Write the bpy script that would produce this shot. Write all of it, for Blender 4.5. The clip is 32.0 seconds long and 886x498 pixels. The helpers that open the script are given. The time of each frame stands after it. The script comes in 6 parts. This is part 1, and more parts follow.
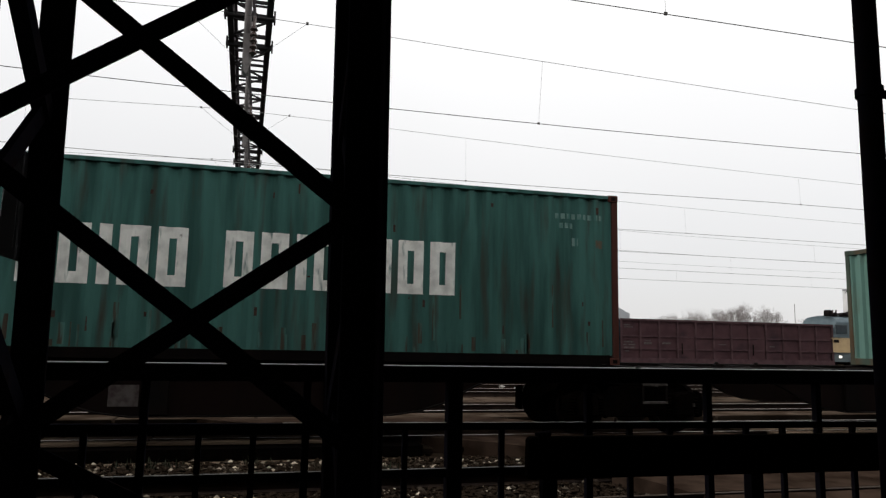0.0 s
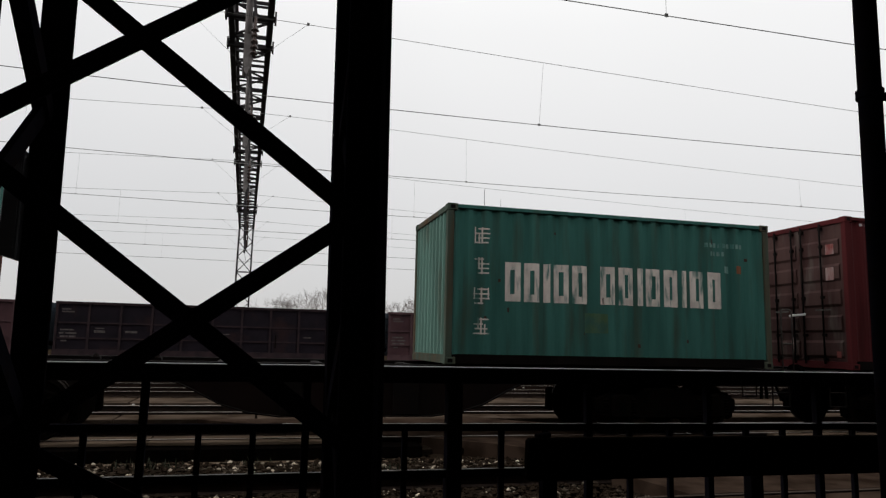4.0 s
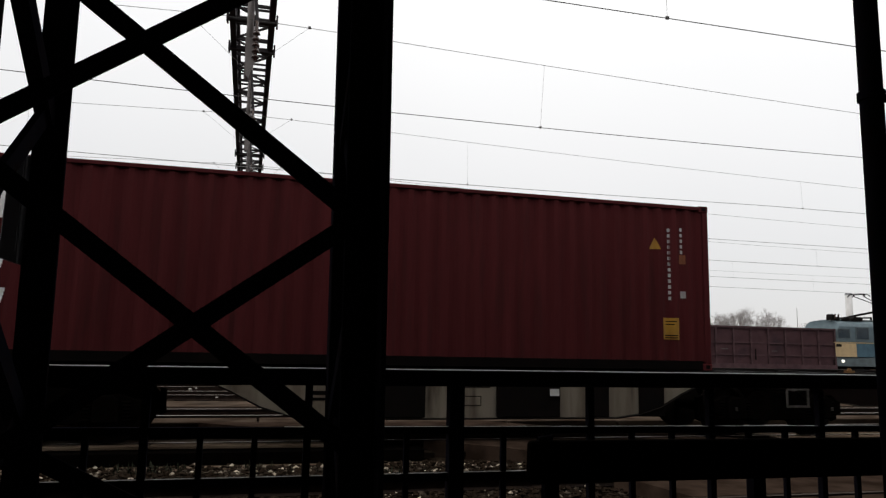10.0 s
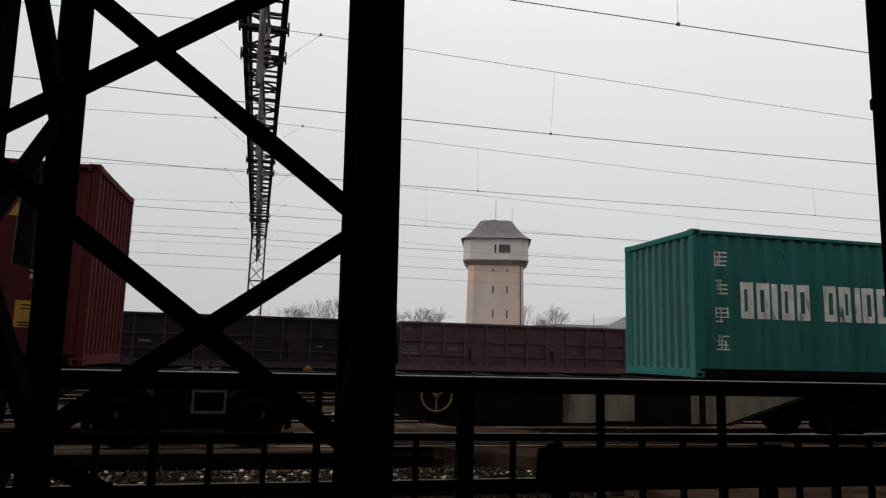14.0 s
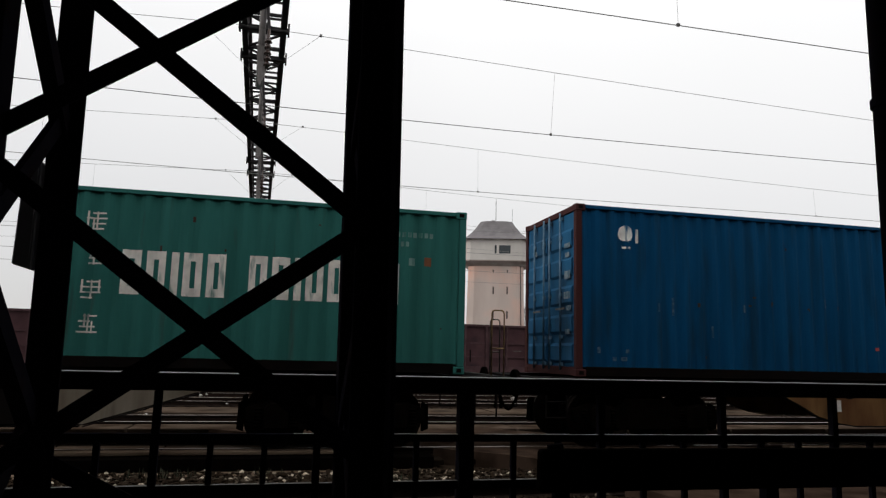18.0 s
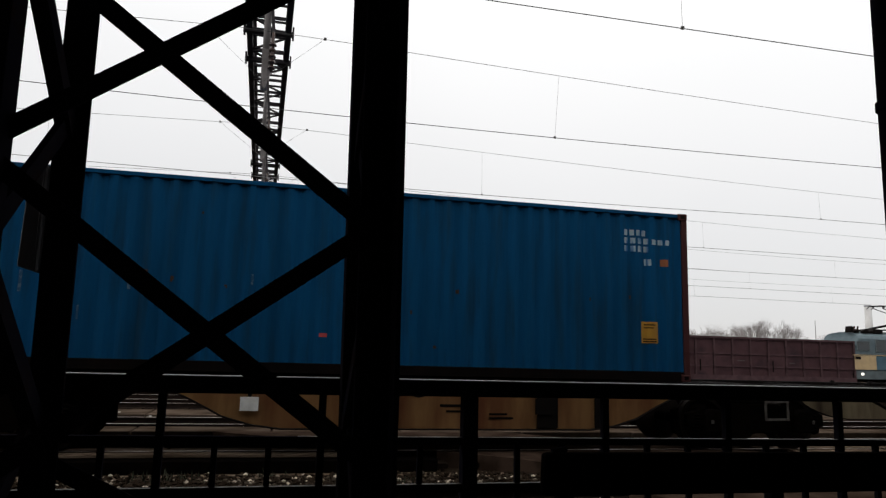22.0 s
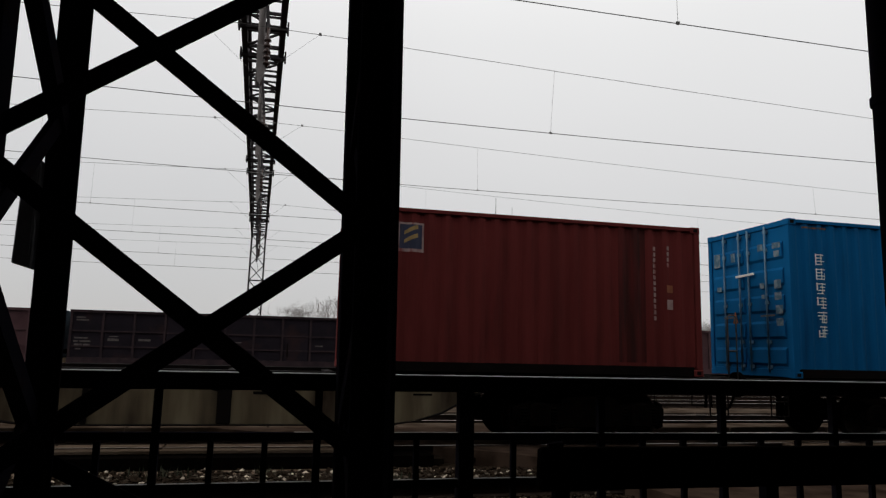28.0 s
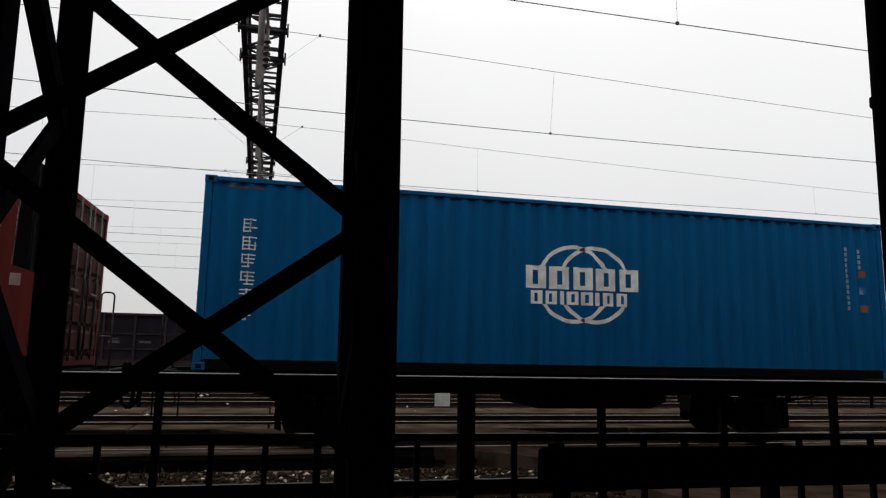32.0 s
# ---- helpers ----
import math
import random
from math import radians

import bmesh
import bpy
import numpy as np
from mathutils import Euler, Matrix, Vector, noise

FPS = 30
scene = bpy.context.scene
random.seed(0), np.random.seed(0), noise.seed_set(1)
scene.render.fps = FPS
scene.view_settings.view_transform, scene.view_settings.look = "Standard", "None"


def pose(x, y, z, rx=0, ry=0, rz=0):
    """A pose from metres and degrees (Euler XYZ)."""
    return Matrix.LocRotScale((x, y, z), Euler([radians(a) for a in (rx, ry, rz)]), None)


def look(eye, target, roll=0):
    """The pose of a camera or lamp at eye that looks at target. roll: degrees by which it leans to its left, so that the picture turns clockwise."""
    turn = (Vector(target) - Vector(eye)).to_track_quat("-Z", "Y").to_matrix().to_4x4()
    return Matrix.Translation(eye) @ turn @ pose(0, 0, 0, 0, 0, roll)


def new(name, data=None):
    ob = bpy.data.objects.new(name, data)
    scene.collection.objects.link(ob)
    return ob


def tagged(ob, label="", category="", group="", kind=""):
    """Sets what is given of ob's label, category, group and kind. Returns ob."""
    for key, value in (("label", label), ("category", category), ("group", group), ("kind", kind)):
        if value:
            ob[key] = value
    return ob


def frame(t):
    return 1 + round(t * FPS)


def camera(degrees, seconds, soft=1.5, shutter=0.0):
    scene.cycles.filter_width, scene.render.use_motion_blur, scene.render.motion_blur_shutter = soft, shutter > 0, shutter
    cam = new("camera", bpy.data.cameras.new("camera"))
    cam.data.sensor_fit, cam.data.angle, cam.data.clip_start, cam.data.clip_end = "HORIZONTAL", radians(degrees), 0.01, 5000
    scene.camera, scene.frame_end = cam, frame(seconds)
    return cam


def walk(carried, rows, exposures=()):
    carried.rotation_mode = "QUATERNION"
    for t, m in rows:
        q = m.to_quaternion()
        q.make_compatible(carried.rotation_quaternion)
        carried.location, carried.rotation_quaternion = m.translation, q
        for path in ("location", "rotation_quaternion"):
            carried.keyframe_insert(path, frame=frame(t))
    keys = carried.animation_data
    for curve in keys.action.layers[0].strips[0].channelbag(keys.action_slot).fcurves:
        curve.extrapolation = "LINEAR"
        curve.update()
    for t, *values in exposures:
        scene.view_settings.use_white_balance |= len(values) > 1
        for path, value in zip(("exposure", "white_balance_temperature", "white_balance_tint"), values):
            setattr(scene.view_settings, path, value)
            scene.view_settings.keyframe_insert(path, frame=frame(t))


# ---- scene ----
# ---- camera: held by hand on the platform, world: x along the tracks, y across them, z = 0 at the rail heads ----
EYE = 1.5
cam = camera(64.9, 32.0, soft=1.3)
# seconds, yaw, pitch, roll
HELD = [
    (0, -14.48, 7.55, -1.15), (0.5, -14.57, 7.46, -1.29), (1, -14.67, 7.49, -1.18), (1.5, -14.61, 7.40, -1.38),
    (2, -14.53, 7.36, -1.31), (2.5, -14.55, 7.34, -1.40), (3, -14.59, 7.52, -1.25), (3.5, -14.47, 7.64, -1.31),
    (5.5, -14.54, 7.59, -1.26), (6, -14.52, 7.76, -1.27), (6.5, -14.49, 7.86, -1.22), (7, -14.42, 7.85, -1.25),
    (7.5, -14.42, 7.71, -1.31), (8, -14.38, 7.72, -1.29), (8.5, -14.37, 7.73, -1.37), (9, -14.41, 7.75, -1.42),
    (9.5, -14.41, 7.72, -1.45), (10, -14.34, 7.86, -1.20), (10.5, -13.91, 8.04, -1.05), (11, -13.94, 8.08, -1.11),
    (11.5, -14.06, 7.87, -0.99), (12, -13.85, 7.80, -1.16), (12.5, -13.84, 7.91, -1.27), (13, -13.82, 7.94, -1.36),
    (13.5, -13.56, 8.10, -1.29), (14, -13.55, 8.35, -1.47), (14.5, -13.63, 8.26, -1.41), (16.5, -13.44, 8.29, -1.36),
    (17, -13.47, 8.31, -1.40), (17.5, -13.45, 8.36, -1.29), (18, -13.53, 8.42, -1.43), (18.5, -13.37, 8.60, -1.47),
    (19, -13.50, 8.44, -1.42), (19.5, -13.47, 8.29, -1.53), (20, -13.38, 8.24, -1.63), (20.5, -13.42, 8.25, -1.64),
    (21, -13.45, 8.31, -1.55), (21.5, -13.30, 8.48, -1.60), (22, -13.22, 8.65, -1.54), (22.5, -13.25, 8.66, -1.52),
    (23, -13.18, 8.59, -1.68), (23.5, -13.60, 8.47, -1.33), (24, -13.61, 8.36, -1.36), (24.5, -13.47, 8.30, -1.55),
    (25, -13.44, 8.52, -1.51), (25.5, -13.30, 8.63, -1.35), (27.5, -13.63, 8.13, -1.41), (28, -13.54, 8.30, -1.37),
    (28.5, -13.43, 8.46, -1.51), (29, -13.46, 8.38, -1.39), (29.5, -13.55, 8.18, -1.23), (30, -13.51, 8.17, -1.28),
    (30.5, -13.54, 8.08, -1.28), (31, -13.62, 8.15, -1.28), (31.5, -13.53, 8.32, -1.22), (32, -13.49, 8.37, -1.19),
]
# the camera's own exposure drifts as the bright sky comes and goes: seconds, stops
DRIFT = [(0, 0.14), (1, -0.08), (3, -0.08), (6, 0.0), (7, 0.10), (10, 0.10), (11, 0.05), (13, 0.05), (14, -0.22), (17, -0.20), (18, 0.05), (19, 0.15), (20, 0.15), (21, 0.10), (22, 0.08), (23, 0.0), (24.5, 0.0), (25, -0.04), (25.5, -0.16), (27.5, -0.2), (28, -0.24), (29, 0.04), (30, 0.0), (32, 0.0)]
walk(cam, [(t, pose(0, 0, EYE, 90 + pitch, roll, yaw)) for t, yaw, pitch, roll in HELD], DRIFT)

# ---- world, sun ----
world = bpy.data.worlds.new("overcast")
scene.world = world
world.use_nodes = True
wn, wl = world.node_tree.nodes, world.node_tree.links
wn.clear()
w_out = wn.new("ShaderNodeOutputWorld")
w_bg = wn.new("ShaderNodeBackground")
w_tc = wn.new("ShaderNodeTexCoord")
w_sep = wn.new("ShaderNodeSeparateXYZ")
w_ramp = wn.new("ShaderNodeValToRGB")
w_ramp.color_ramp.elements[0].position, w_ramp.color_ramp.elements[0].color = 0.0, (0.382, 0.377, 0.380, 1)
w_ramp.color_ramp.elements[1].position, w_ramp.color_ramp.elements[1].color = 1.0, (1.0, 0.99, 0.975, 1)
w_mid = w_ramp.color_ramp.elements.new(0.42)
w_mid.color = (0.578, 0.575, 0.572, 1)
w_noise = wn.new("ShaderNodeTexNoise")
w_noise.inputs["Scale"].default_value, w_noise.inputs["Detail"].default_value = 1.3, 3
w_soft = wn.new("ShaderNodeMapRange")
w_soft.inputs["To Min"].default_value, w_soft.inputs["To Max"].default_value = 0.92, 1.08
w_mul = wn.new("ShaderNodeMix")
w_mul.data_type, w_mul.blend_type = "RGBA", "MULTIPLY"
w_mul.inputs["Factor"].default_value = 1.0
w_sky = wn.new("ShaderNodeTexSky")
w_sky.sky_type, w_sky.sun_disc = "NISHITA", False
w_sky.sun_elevation, w_sky.sun_rotation = radians(31), radians(-80)
w_add = wn.new("ShaderNodeMix")
w_add.data_type, w_add.blend_type = "RGBA", "ADD"
w_add.inputs["Factor"].default_value = 0.005
wl.new(w_tc.outputs["Generated"], w_sep.inputs[0])
wl.new(w_sep.outputs["Z"], w_ramp.inputs[0])
wl.new(w_tc.outputs["Generated"], w_noise.inputs["Vector"])
wl.new(w_noise.outputs["Fac"], w_soft.inputs["Value"])
wl.new(w_ramp.outputs["Color"], w_mul.inputs[6])
w_side = wn.new("ShaderNodeMapRange")
w_side.inputs["From Min"].default_value, w_side.inputs["To Min"].default_value, w_side.inputs["To Max"].default_value = -1.0, 0.90, 1.10
w_both = wn.new("ShaderNodeMath")
w_both.operation = "MULTIPLY"
wl.new(w_sep.outputs["X"], w_side.inputs["Value"])
wl.new(w_side.outputs["Result"], w_both.inputs[0])
wl.new(w_soft.outputs["Result"], w_both.inputs[1])
wl.new(w_both.outputs[0], w_mul.inputs[7])
wl.new(w_mul.outputs[2], w_add.inputs[6])
wl.new(w_sky.outputs["Color"], w_add.inputs[7])
wl.new(w_add.outputs[2], w_bg.inputs["Color"])
w_bg.inputs["Strength"].default_value = 1.55
wl.new(w_bg.outputs[0], w_out.inputs[0])

sun = new("sun", bpy.data.lights.new("sun", "SUN"))
sun.data.energy, sun.data.angle, sun.data.color = 0.95, radians(25), (1.0, 0.97, 0.93)
sun.matrix_world = look((-50, 3, 30), (0, 0, 0))


# ---- materials ----
def mat(name, base, other=None, rough=0.7, metal=0.0, scale=3.0, stretch=(1, 1, 1), edge=(0.4, 0.65), bump=0.1, grain=60.0,
        dirt=None, dirt_scale=1.2, dirt_stretch=(1, 1, 1), dirt_edge=(0.55, 0.75), vary=0.0, spec=0.4):
    """A procedural surface: a base colour that drifts to another, dirt with a shape of its own, and a fine relief."""
    m = bpy.data.materials.new(name)
    m.use_nodes = True
    n, l = m.node_tree.nodes, m.node_tree.links
    p = n["Principled BSDF"]
    p.inputs["Roughness"].default_value, p.inputs["Metallic"].default_value = rough, metal
    p.inputs["Specular IOR Level"].default_value = spec
    tc = n.new("ShaderNodeTexCoord")

    def noisy(sc, st, detail=5):
        mp, tx = n.new("ShaderNodeMapping"), n.new("ShaderNodeTexNoise")
        mp.inputs["Scale"].default_value = st
        tx.inputs["Scale"].default_value, tx.inputs["Detail"].default_value = sc, detail
        l.new(tc.outputs["Object"], mp.inputs["Vector"])
        l.new(mp.outputs["Vector"], tx.inputs["Vector"])
        return tx.outputs["Fac"]

    def blend(fac, a, b, lo, hi):
        r, x = n.new("ShaderNodeMapRange"), n.new("ShaderNodeMix")
        r.inputs["From Min"].default_value, r.inputs["From Max"].default_value = lo, hi
        x.data_type = "RGBA"
        l.new(fac, r.inputs["Value"])
        l.new(r.outputs["Result"], x.inputs["Factor"])
        for k, c in ((6, a), (7, b)):
            if isinstance(c, tuple):
                x.inputs[k].default_value = (*c, 1)
            else:
                l.new(c, x.inputs[k])
        return x.outputs[2]

    other = other or tuple(c * 0.72 for c in base)
    col = blend(noisy(scale, stretch), base, other, *edge)
    if dirt:
        col = blend(noisy(dirt_scale, dirt_stretch, 7), col, dirt, *dirt_edge)
    if vary:
        info, r, x = n.new("ShaderNodeObjectInfo"), n.new("ShaderNodeMapRange"), n.new("ShaderNodeMix")
        r.inputs["To Min"].default_value, r.inputs["To Max"].default_value = 1 - vary, 1 + vary
        x.data_type, x.blend_type = "RGBA", "MULTIPLY"
        x.inputs["Factor"].default_value = 1.0
        l.new(info.outputs["Random"], r.inputs["Value"])
        l.new(col, x.inputs[6])
        l.new(r.outputs["Result"], x.inputs[7])
        col = x.outputs[2]
    l.new(col, p.inputs["Base Color"])
    b = n.new("ShaderNodeBump")
    b.inputs["Strength"].default_value, b.inputs["Distance"].default_value = bump, 0.02
    l.new(noisy(grain, (1, 1, 1), 4), b.inputs["Height"])
    l.new(b.outputs["Normal"], p.inputs["Normal"])
    return m


def island(m, lo, hi):
    """Vary a joined material stone by stone: mostly oily dark stones, pale ones in loose patches."""
    n, l = m.node_tree.nodes, m.node_tree.links
    p = n["Principled BSDF"]
    g, r, tc, tx, mr, mx = [n.new(k) for k in ("ShaderNodeNewGeometry", "ShaderNodeValToRGB", "ShaderNodeTexCoord", "ShaderNodeTexNoise", "ShaderNodeMapRange", "ShaderNodeMix")]
    r.color_ramp.elements[0].color, r.color_ramp.elements[1].color = (*lo, 1), (*hi, 1)
    r.color_ramp.elements[0].position, r.color_ramp.elements[1].position = 0.62, 1.0
    r.color_ramp.elements.new(0.88).color = (*[a * 0.92 + b * 0.08 for a, b in zip(lo, hi)], 1)
    tx.inputs["Scale"].default_value, tx.inputs["Detail"].default_value = 2.2, 3
    mr.inputs["From Min"].default_value, mr.inputs["From Max"].default_value = 0.42, 0.56
    mx.data_type = "RGBA"
    mx.inputs[6].default_value = (*lo, 1)
    l.new(tc.outputs["Object"], tx.inputs["Vector"])
    l.new(tx.outputs["Fac"], mr.inputs["Value"])
    l.new(mr.outputs["Result"], mx.inputs["Factor"])
    l.new(g.outputs["Random Per Island"], r.inputs[0])
    l.new(r.outputs["Color"], mx.inputs[7])
    l.new(mx.outputs[2], p.inputs["Base Color"])
    return m


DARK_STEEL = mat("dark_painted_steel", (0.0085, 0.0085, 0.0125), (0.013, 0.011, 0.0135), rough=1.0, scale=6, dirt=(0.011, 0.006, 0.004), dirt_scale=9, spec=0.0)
GANTRY_STEEL = mat("weathered_grey_steel", (0.022, 0.019, 0.021), (0.045, 0.04, 0.042), rough=0.8, scale=2, spec=0.2)
# Pale steel colours that stand for sky sheen on the railing.
RAIL_SHEEN = mat("sky_sheen_steel", (0.34, 0.33, 0.32), (0.22, 0.21, 0.2), rough=0.6, scale=7, stretch=(0.6, 1, 1), dirt=(0.08, 0.07, 0.06), dirt_scale=3, dirt_stretch=(0.7, 1, 1))
LOW_SHEEN = mat("dull_sheen_edge", (0.10, 0.09, 0.08), (0.05, 0.045, 0.04), rough=0.7, scale=7)
DROP_STEEL = mat("galvanised_drop_post", (0.21, 0.19, 0.185), (0.14, 0.125, 0.12), rough=0.75, metal=0.1, scale=4)
CERAMIC = mat("brown_ceramic", (0.05, 0.03, 0.025), rough=0.25)
# Far wires: the same lines with the paling of distance painted in.
FAR_WIRE = mat("distance_paled_wire", (0.30, 0.295, 0.29), (0.22, 0.215, 0.21), rough=0.7, metal=0.2)
WIRE = mat("bronze_wire", (0.10, 0.095, 0.09), rough=0.7, metal=0.3)
RAIL_SIDE = mat("rusty_rail", (0.012, 0.007, 0.005), (0.022, 0.013, 0.009), rough=0.9, scale=5, spec=0.15)
RAIL_HEAD = mat("worn_rail_head", (0.36, 0.30, 0.255), (0.22, 0.17, 0.135), rough=0.45, metal=0.7, scale=3)
SLEEPER = mat("old_sleeper", (0.010, 0.007, 0.005), (0.019, 0.014, 0.010), rough=0.95, scale=8, stretch=(4, 0.6, 1), vary=0.2, spec=0.0)
CONCRETE = mat("stained_concrete", (0.072, 0.053, 0.040), (0.034, 0.023, 0.016), rough=0.95, scale=1.4, dirt=(0.03, 0.025, 0.02), dirt_scale=0.6, vary=0.12, spec=0.0)
WORN_BOARD = mat("worn_pale_board", (0.175, 0.128, 0.094), (0.086, 0.060, 0.042), rough=0.95, scale=2.5, stretch=(0.4, 3, 1), vary=0.15, spec=0.0)
CROSSING = mat("brown_crossing_slab", (0.048, 0.032, 0.0235), (0.022, 0.014, 0.010), rough=0.95, scale=2.2, vary=0.12, spec=0.0)
EARTH = mat("oily_ballast_bed", (0.017, 0.0115, 0.0075), (0.032, 0.0225, 0.015), rough=1.0, scale=2.5, dirt=(0.014, 0.0155, 0.007), dirt_scale=0.5, bump=0.8, grain=14, spec=0.0)
GRAVEL = island(mat("loose_ballast", (0.1, 0.09, 0.08), rough=1.0, spec=0.03), (0.020, 0.0135, 0.0088), (0.74, 0.62, 0.49))
PALE_BED = mat("pale_ballast_bed", (0.017, 0.0135, 0.011), (0.007, 0.0055, 0.0045), rough=1.0, scale=1.5, stretch=(0.3, 1.5, 1), bump=0.8, grain=18, spec=0.0)
WEED = mat("trackside_weed", (0.012, 0.017, 0.004), (0.016, 0.015, 0.006), rough=0.9, vary=0.3)
PLATFORM = mat("platform_paving", (0.10, 0.095, 0.09), (0.07, 0.066, 0.062), rough=0.9, scale=2)
DIM_WALL = mat("unseen_wall_plaster", (0.10, 0.09, 0.08), (0.07, 0.065, 0.06), rough=0.9, scale=1)
ROOF_SHEET = mat("unseen_shade_sheet", (0.05, 0.05, 0.05), rough=0.8)
BOX_GREY = mat("grey_box_paint", (0.19, 0.19, 0.205), (0.14, 0.14, 0.15), rough=0.6)
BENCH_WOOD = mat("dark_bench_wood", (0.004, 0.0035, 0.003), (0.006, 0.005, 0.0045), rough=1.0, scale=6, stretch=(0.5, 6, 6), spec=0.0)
WHITE_PAINT = mat("white_paint", (0.72, 0.72, 0.70), (0.55, 0.55, 0.53), rough=0.6, scale=6)
YELLOW_PAINT = mat("yellow_sticker", (0.42, 0.22, 0.02), (0.3, 0.15, 0.02), rough=0.6)
ORANGE_PAINT = mat("orange_sticker", (0.26, 0.085, 0.03), rough=0.6)
RED_PAINT = mat("red_mark", (0.45, 0.06, 0.06), rough=0.6)
NAVY_PAINT = mat("navy_badge", (0.02, 0.025, 0.06), rough=0.6)
ROD = mat("lock_rod_steel", (0.10, 0.095, 0.09), (0.05, 0.045, 0.04), rough=0.5, metal=0.5, scale=8)
# On the low riser this near-black stands for shade.
BOGIE = mat("grimy_iron_and_riser_shade", (0.0022, 0.0019, 0.0018), (0.0045, 0.0033, 0.0026), rough=1.0, scale=6, spec=0.0)
WHEEL = mat("brown_wheel_steel", (0.010, 0.007, 0.0055), (0.016, 0.012, 0.010), rough=0.8, metal=0.2, spec=0.1)
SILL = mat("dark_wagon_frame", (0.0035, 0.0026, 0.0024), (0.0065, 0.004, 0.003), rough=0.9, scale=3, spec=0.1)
BELLY = {
    "rusty": mat("rust_brown_sill_plate", (0.0075, 0.0032, 0.0024), (0.004, 0.0024, 0.002), rough=0.9, scale=2, stretch=(1, 1, 0.2), spec=0.1),
    "white": mat("dirty_white_sill_plate", (0.25, 0.215, 0.17), (0.155, 0.125, 0.095), spec=0.15, rough=0.85, scale=2, stretch=(2, 1, 0.3), dirt=(0.03, 0.017, 0.011), dirt_scale=1.8, dirt_stretch=(1.5, 1, 0.25)),
    "cream": mat("sooty_cream_sill_plate", (0.18, 0.145, 0.092), (0.10, 0.076, 0.046), spec=0.15, rough=0.85, scale=1.6, stretch=(2, 1, 0.3), dirt=(0.024, 0.014, 0.009), dirt_scale=1.2, dirt_stretch=(1.2, 1, 0.3), dirt_edge=(0.45, 0.66)),
    "ochre": mat("rust_streaked_ochre_plate", (0.20, 0.108, 0.042), (0.135, 0.062, 0.023), spec=0.15, rough=0.85, scale=2, stretch=(2, 1, 0.3), dirt=(0.085, 0.024, 0.010), dirt_scale=1.1, dirt_stretch=(1.0, 1, 0.35), dirt_edge=(0.47, 0.68)),
}
BELLY_DARK = mat("rust_black_recess_shade", (0.0055, 0.0032, 0.0026), (0.0035, 0.0026, 0.0023), rough=0.9, scale=4, spec=0.1)
GONDOLA = {
    "maroon": mat("faded_maroon_gondola", (0.066, 0.033, 0.036), (0.046, 0.023, 0.026), rough=0.8, spec=0.1, scale=1.2, dirt=(0.023, 0.016, 0.020), dirt_scale=0.8),
    "grey": mat("sooty_grey_gondola", (0.0125, 0.0088, 0.0125), (0.008, 0.006, 0.0085), rough=0.8, spec=0.1, scale=1.2, dirt=(0.028, 0.013, 0.012), dirt_scale=0.8),
}
BLUE_END = mat("dull_blue_grey_sheet", (0.020, 0.034, 0.047), (0.013, 0.020, 0.028), rough=0.8, spec=0.1, scale=1.2)
RIB = {
    "maroon": mat("rust_edged_rib", (0.079, 0.045, 0.048), (0.052, 0.028, 0.031), rough=0.85, spec=0.1, scale=2.5),
    "grey": mat("sooty_rib", (0.032, 0.020, 0.022), (0.019, 0.013, 0.015), rough=0.85, spec=0.1, scale=2.5),
}
GONDOLA_INK = mat("worn_gondola_marks", (0.085, 0.075, 0.07), (0.04, 0.025, 0.025), rough=0.8, scale=9)
LOCO_BLUE = mat("locomotive_blue", (0.050, 0.108, 0.145), (0.038, 0.082, 0.112), rough=0.6)
LOCO_SKIRT = mat("locomotive_grey", (0.10, 0.125, 0.13), (0.07, 0.085, 0.09), rough=0.8, scale=2)
LOCO_PALE = mat("locomotive_pale_blue", (0.098, 0.138, 0.155), (0.074, 0.106, 0.122), rough=0.6)
LOCO_CREAM = mat("locomotive_cream", (0.50, 0.36, 0.19), (0.42, 0.30, 0.16), rough=0.5)
RAIL_GREY = mat("worn_grey_rail_paint", (0.075, 0.068, 0.062), (0.035, 0.028, 0.025), rough=0.8, scale=9)
OCHRE_RAIL = mat("worn_ochre_rail_paint", (0.22, 0.145, 0.06), (0.12, 0.07, 0.035), rough=0.8, scale=9)
GLASS_DARK = mat("dark_glazing", (0.02, 0.03, 0.035), rough=0.1, spec=0.6)
TOWER_WALL = mat("pale_plaster", (0.55, 0.46, 0.415), (0.47, 0.385, 0.345), rough=0.9, scale=0.3, stretch=(1, 1, 0.3), dirt=(0.66, 0.41, 0.325), dirt_scale=0.13, dirt_edge=(0.42, 0.62))
TOWER_TANK = mat("pale_grey_plaster", (0.58, 0.545, 0.51), (0.50, 0.47, 0.44), rough=0.9, scale=0.3)
TOWER_ROOF = mat("grey_slate", (0.15, 0.14, 0.145), (0.115, 0.105, 0.11), rough=0.85, scale=0.8)
TOWER_DARK = mat("dark_opening", (0.10, 0.08, 0.075), rough=0.8)
# Bark lightened: the haze over trees and masts is in its colour.
BARK = mat("hazed_winter_bark", (0.25, 0.228, 0.218), (0.19, 0.172, 0.164), rough=0.95)
HALL_WALL = mat("pale_hall_cladding", (0.43, 0.44, 0.46), (0.37, 0.38, 0.40), rough=0.8, scale=0.2)
# Distance haze is mixed into this pale grey.
CHIMNEY = mat("hazy_chimney_plaster", (0.56, 0.55, 0.54), (0.48, 0.47, 0.46), rough=0.9, scale=0.3)
HALL_ROOF = mat("grey_hall_roof", (0.34, 0.345, 0.36), rough=0.8, scale=0.2)

lamp_mat = bpy.data.materials.new("headlight_glow")
lamp_mat.use_nodes = True
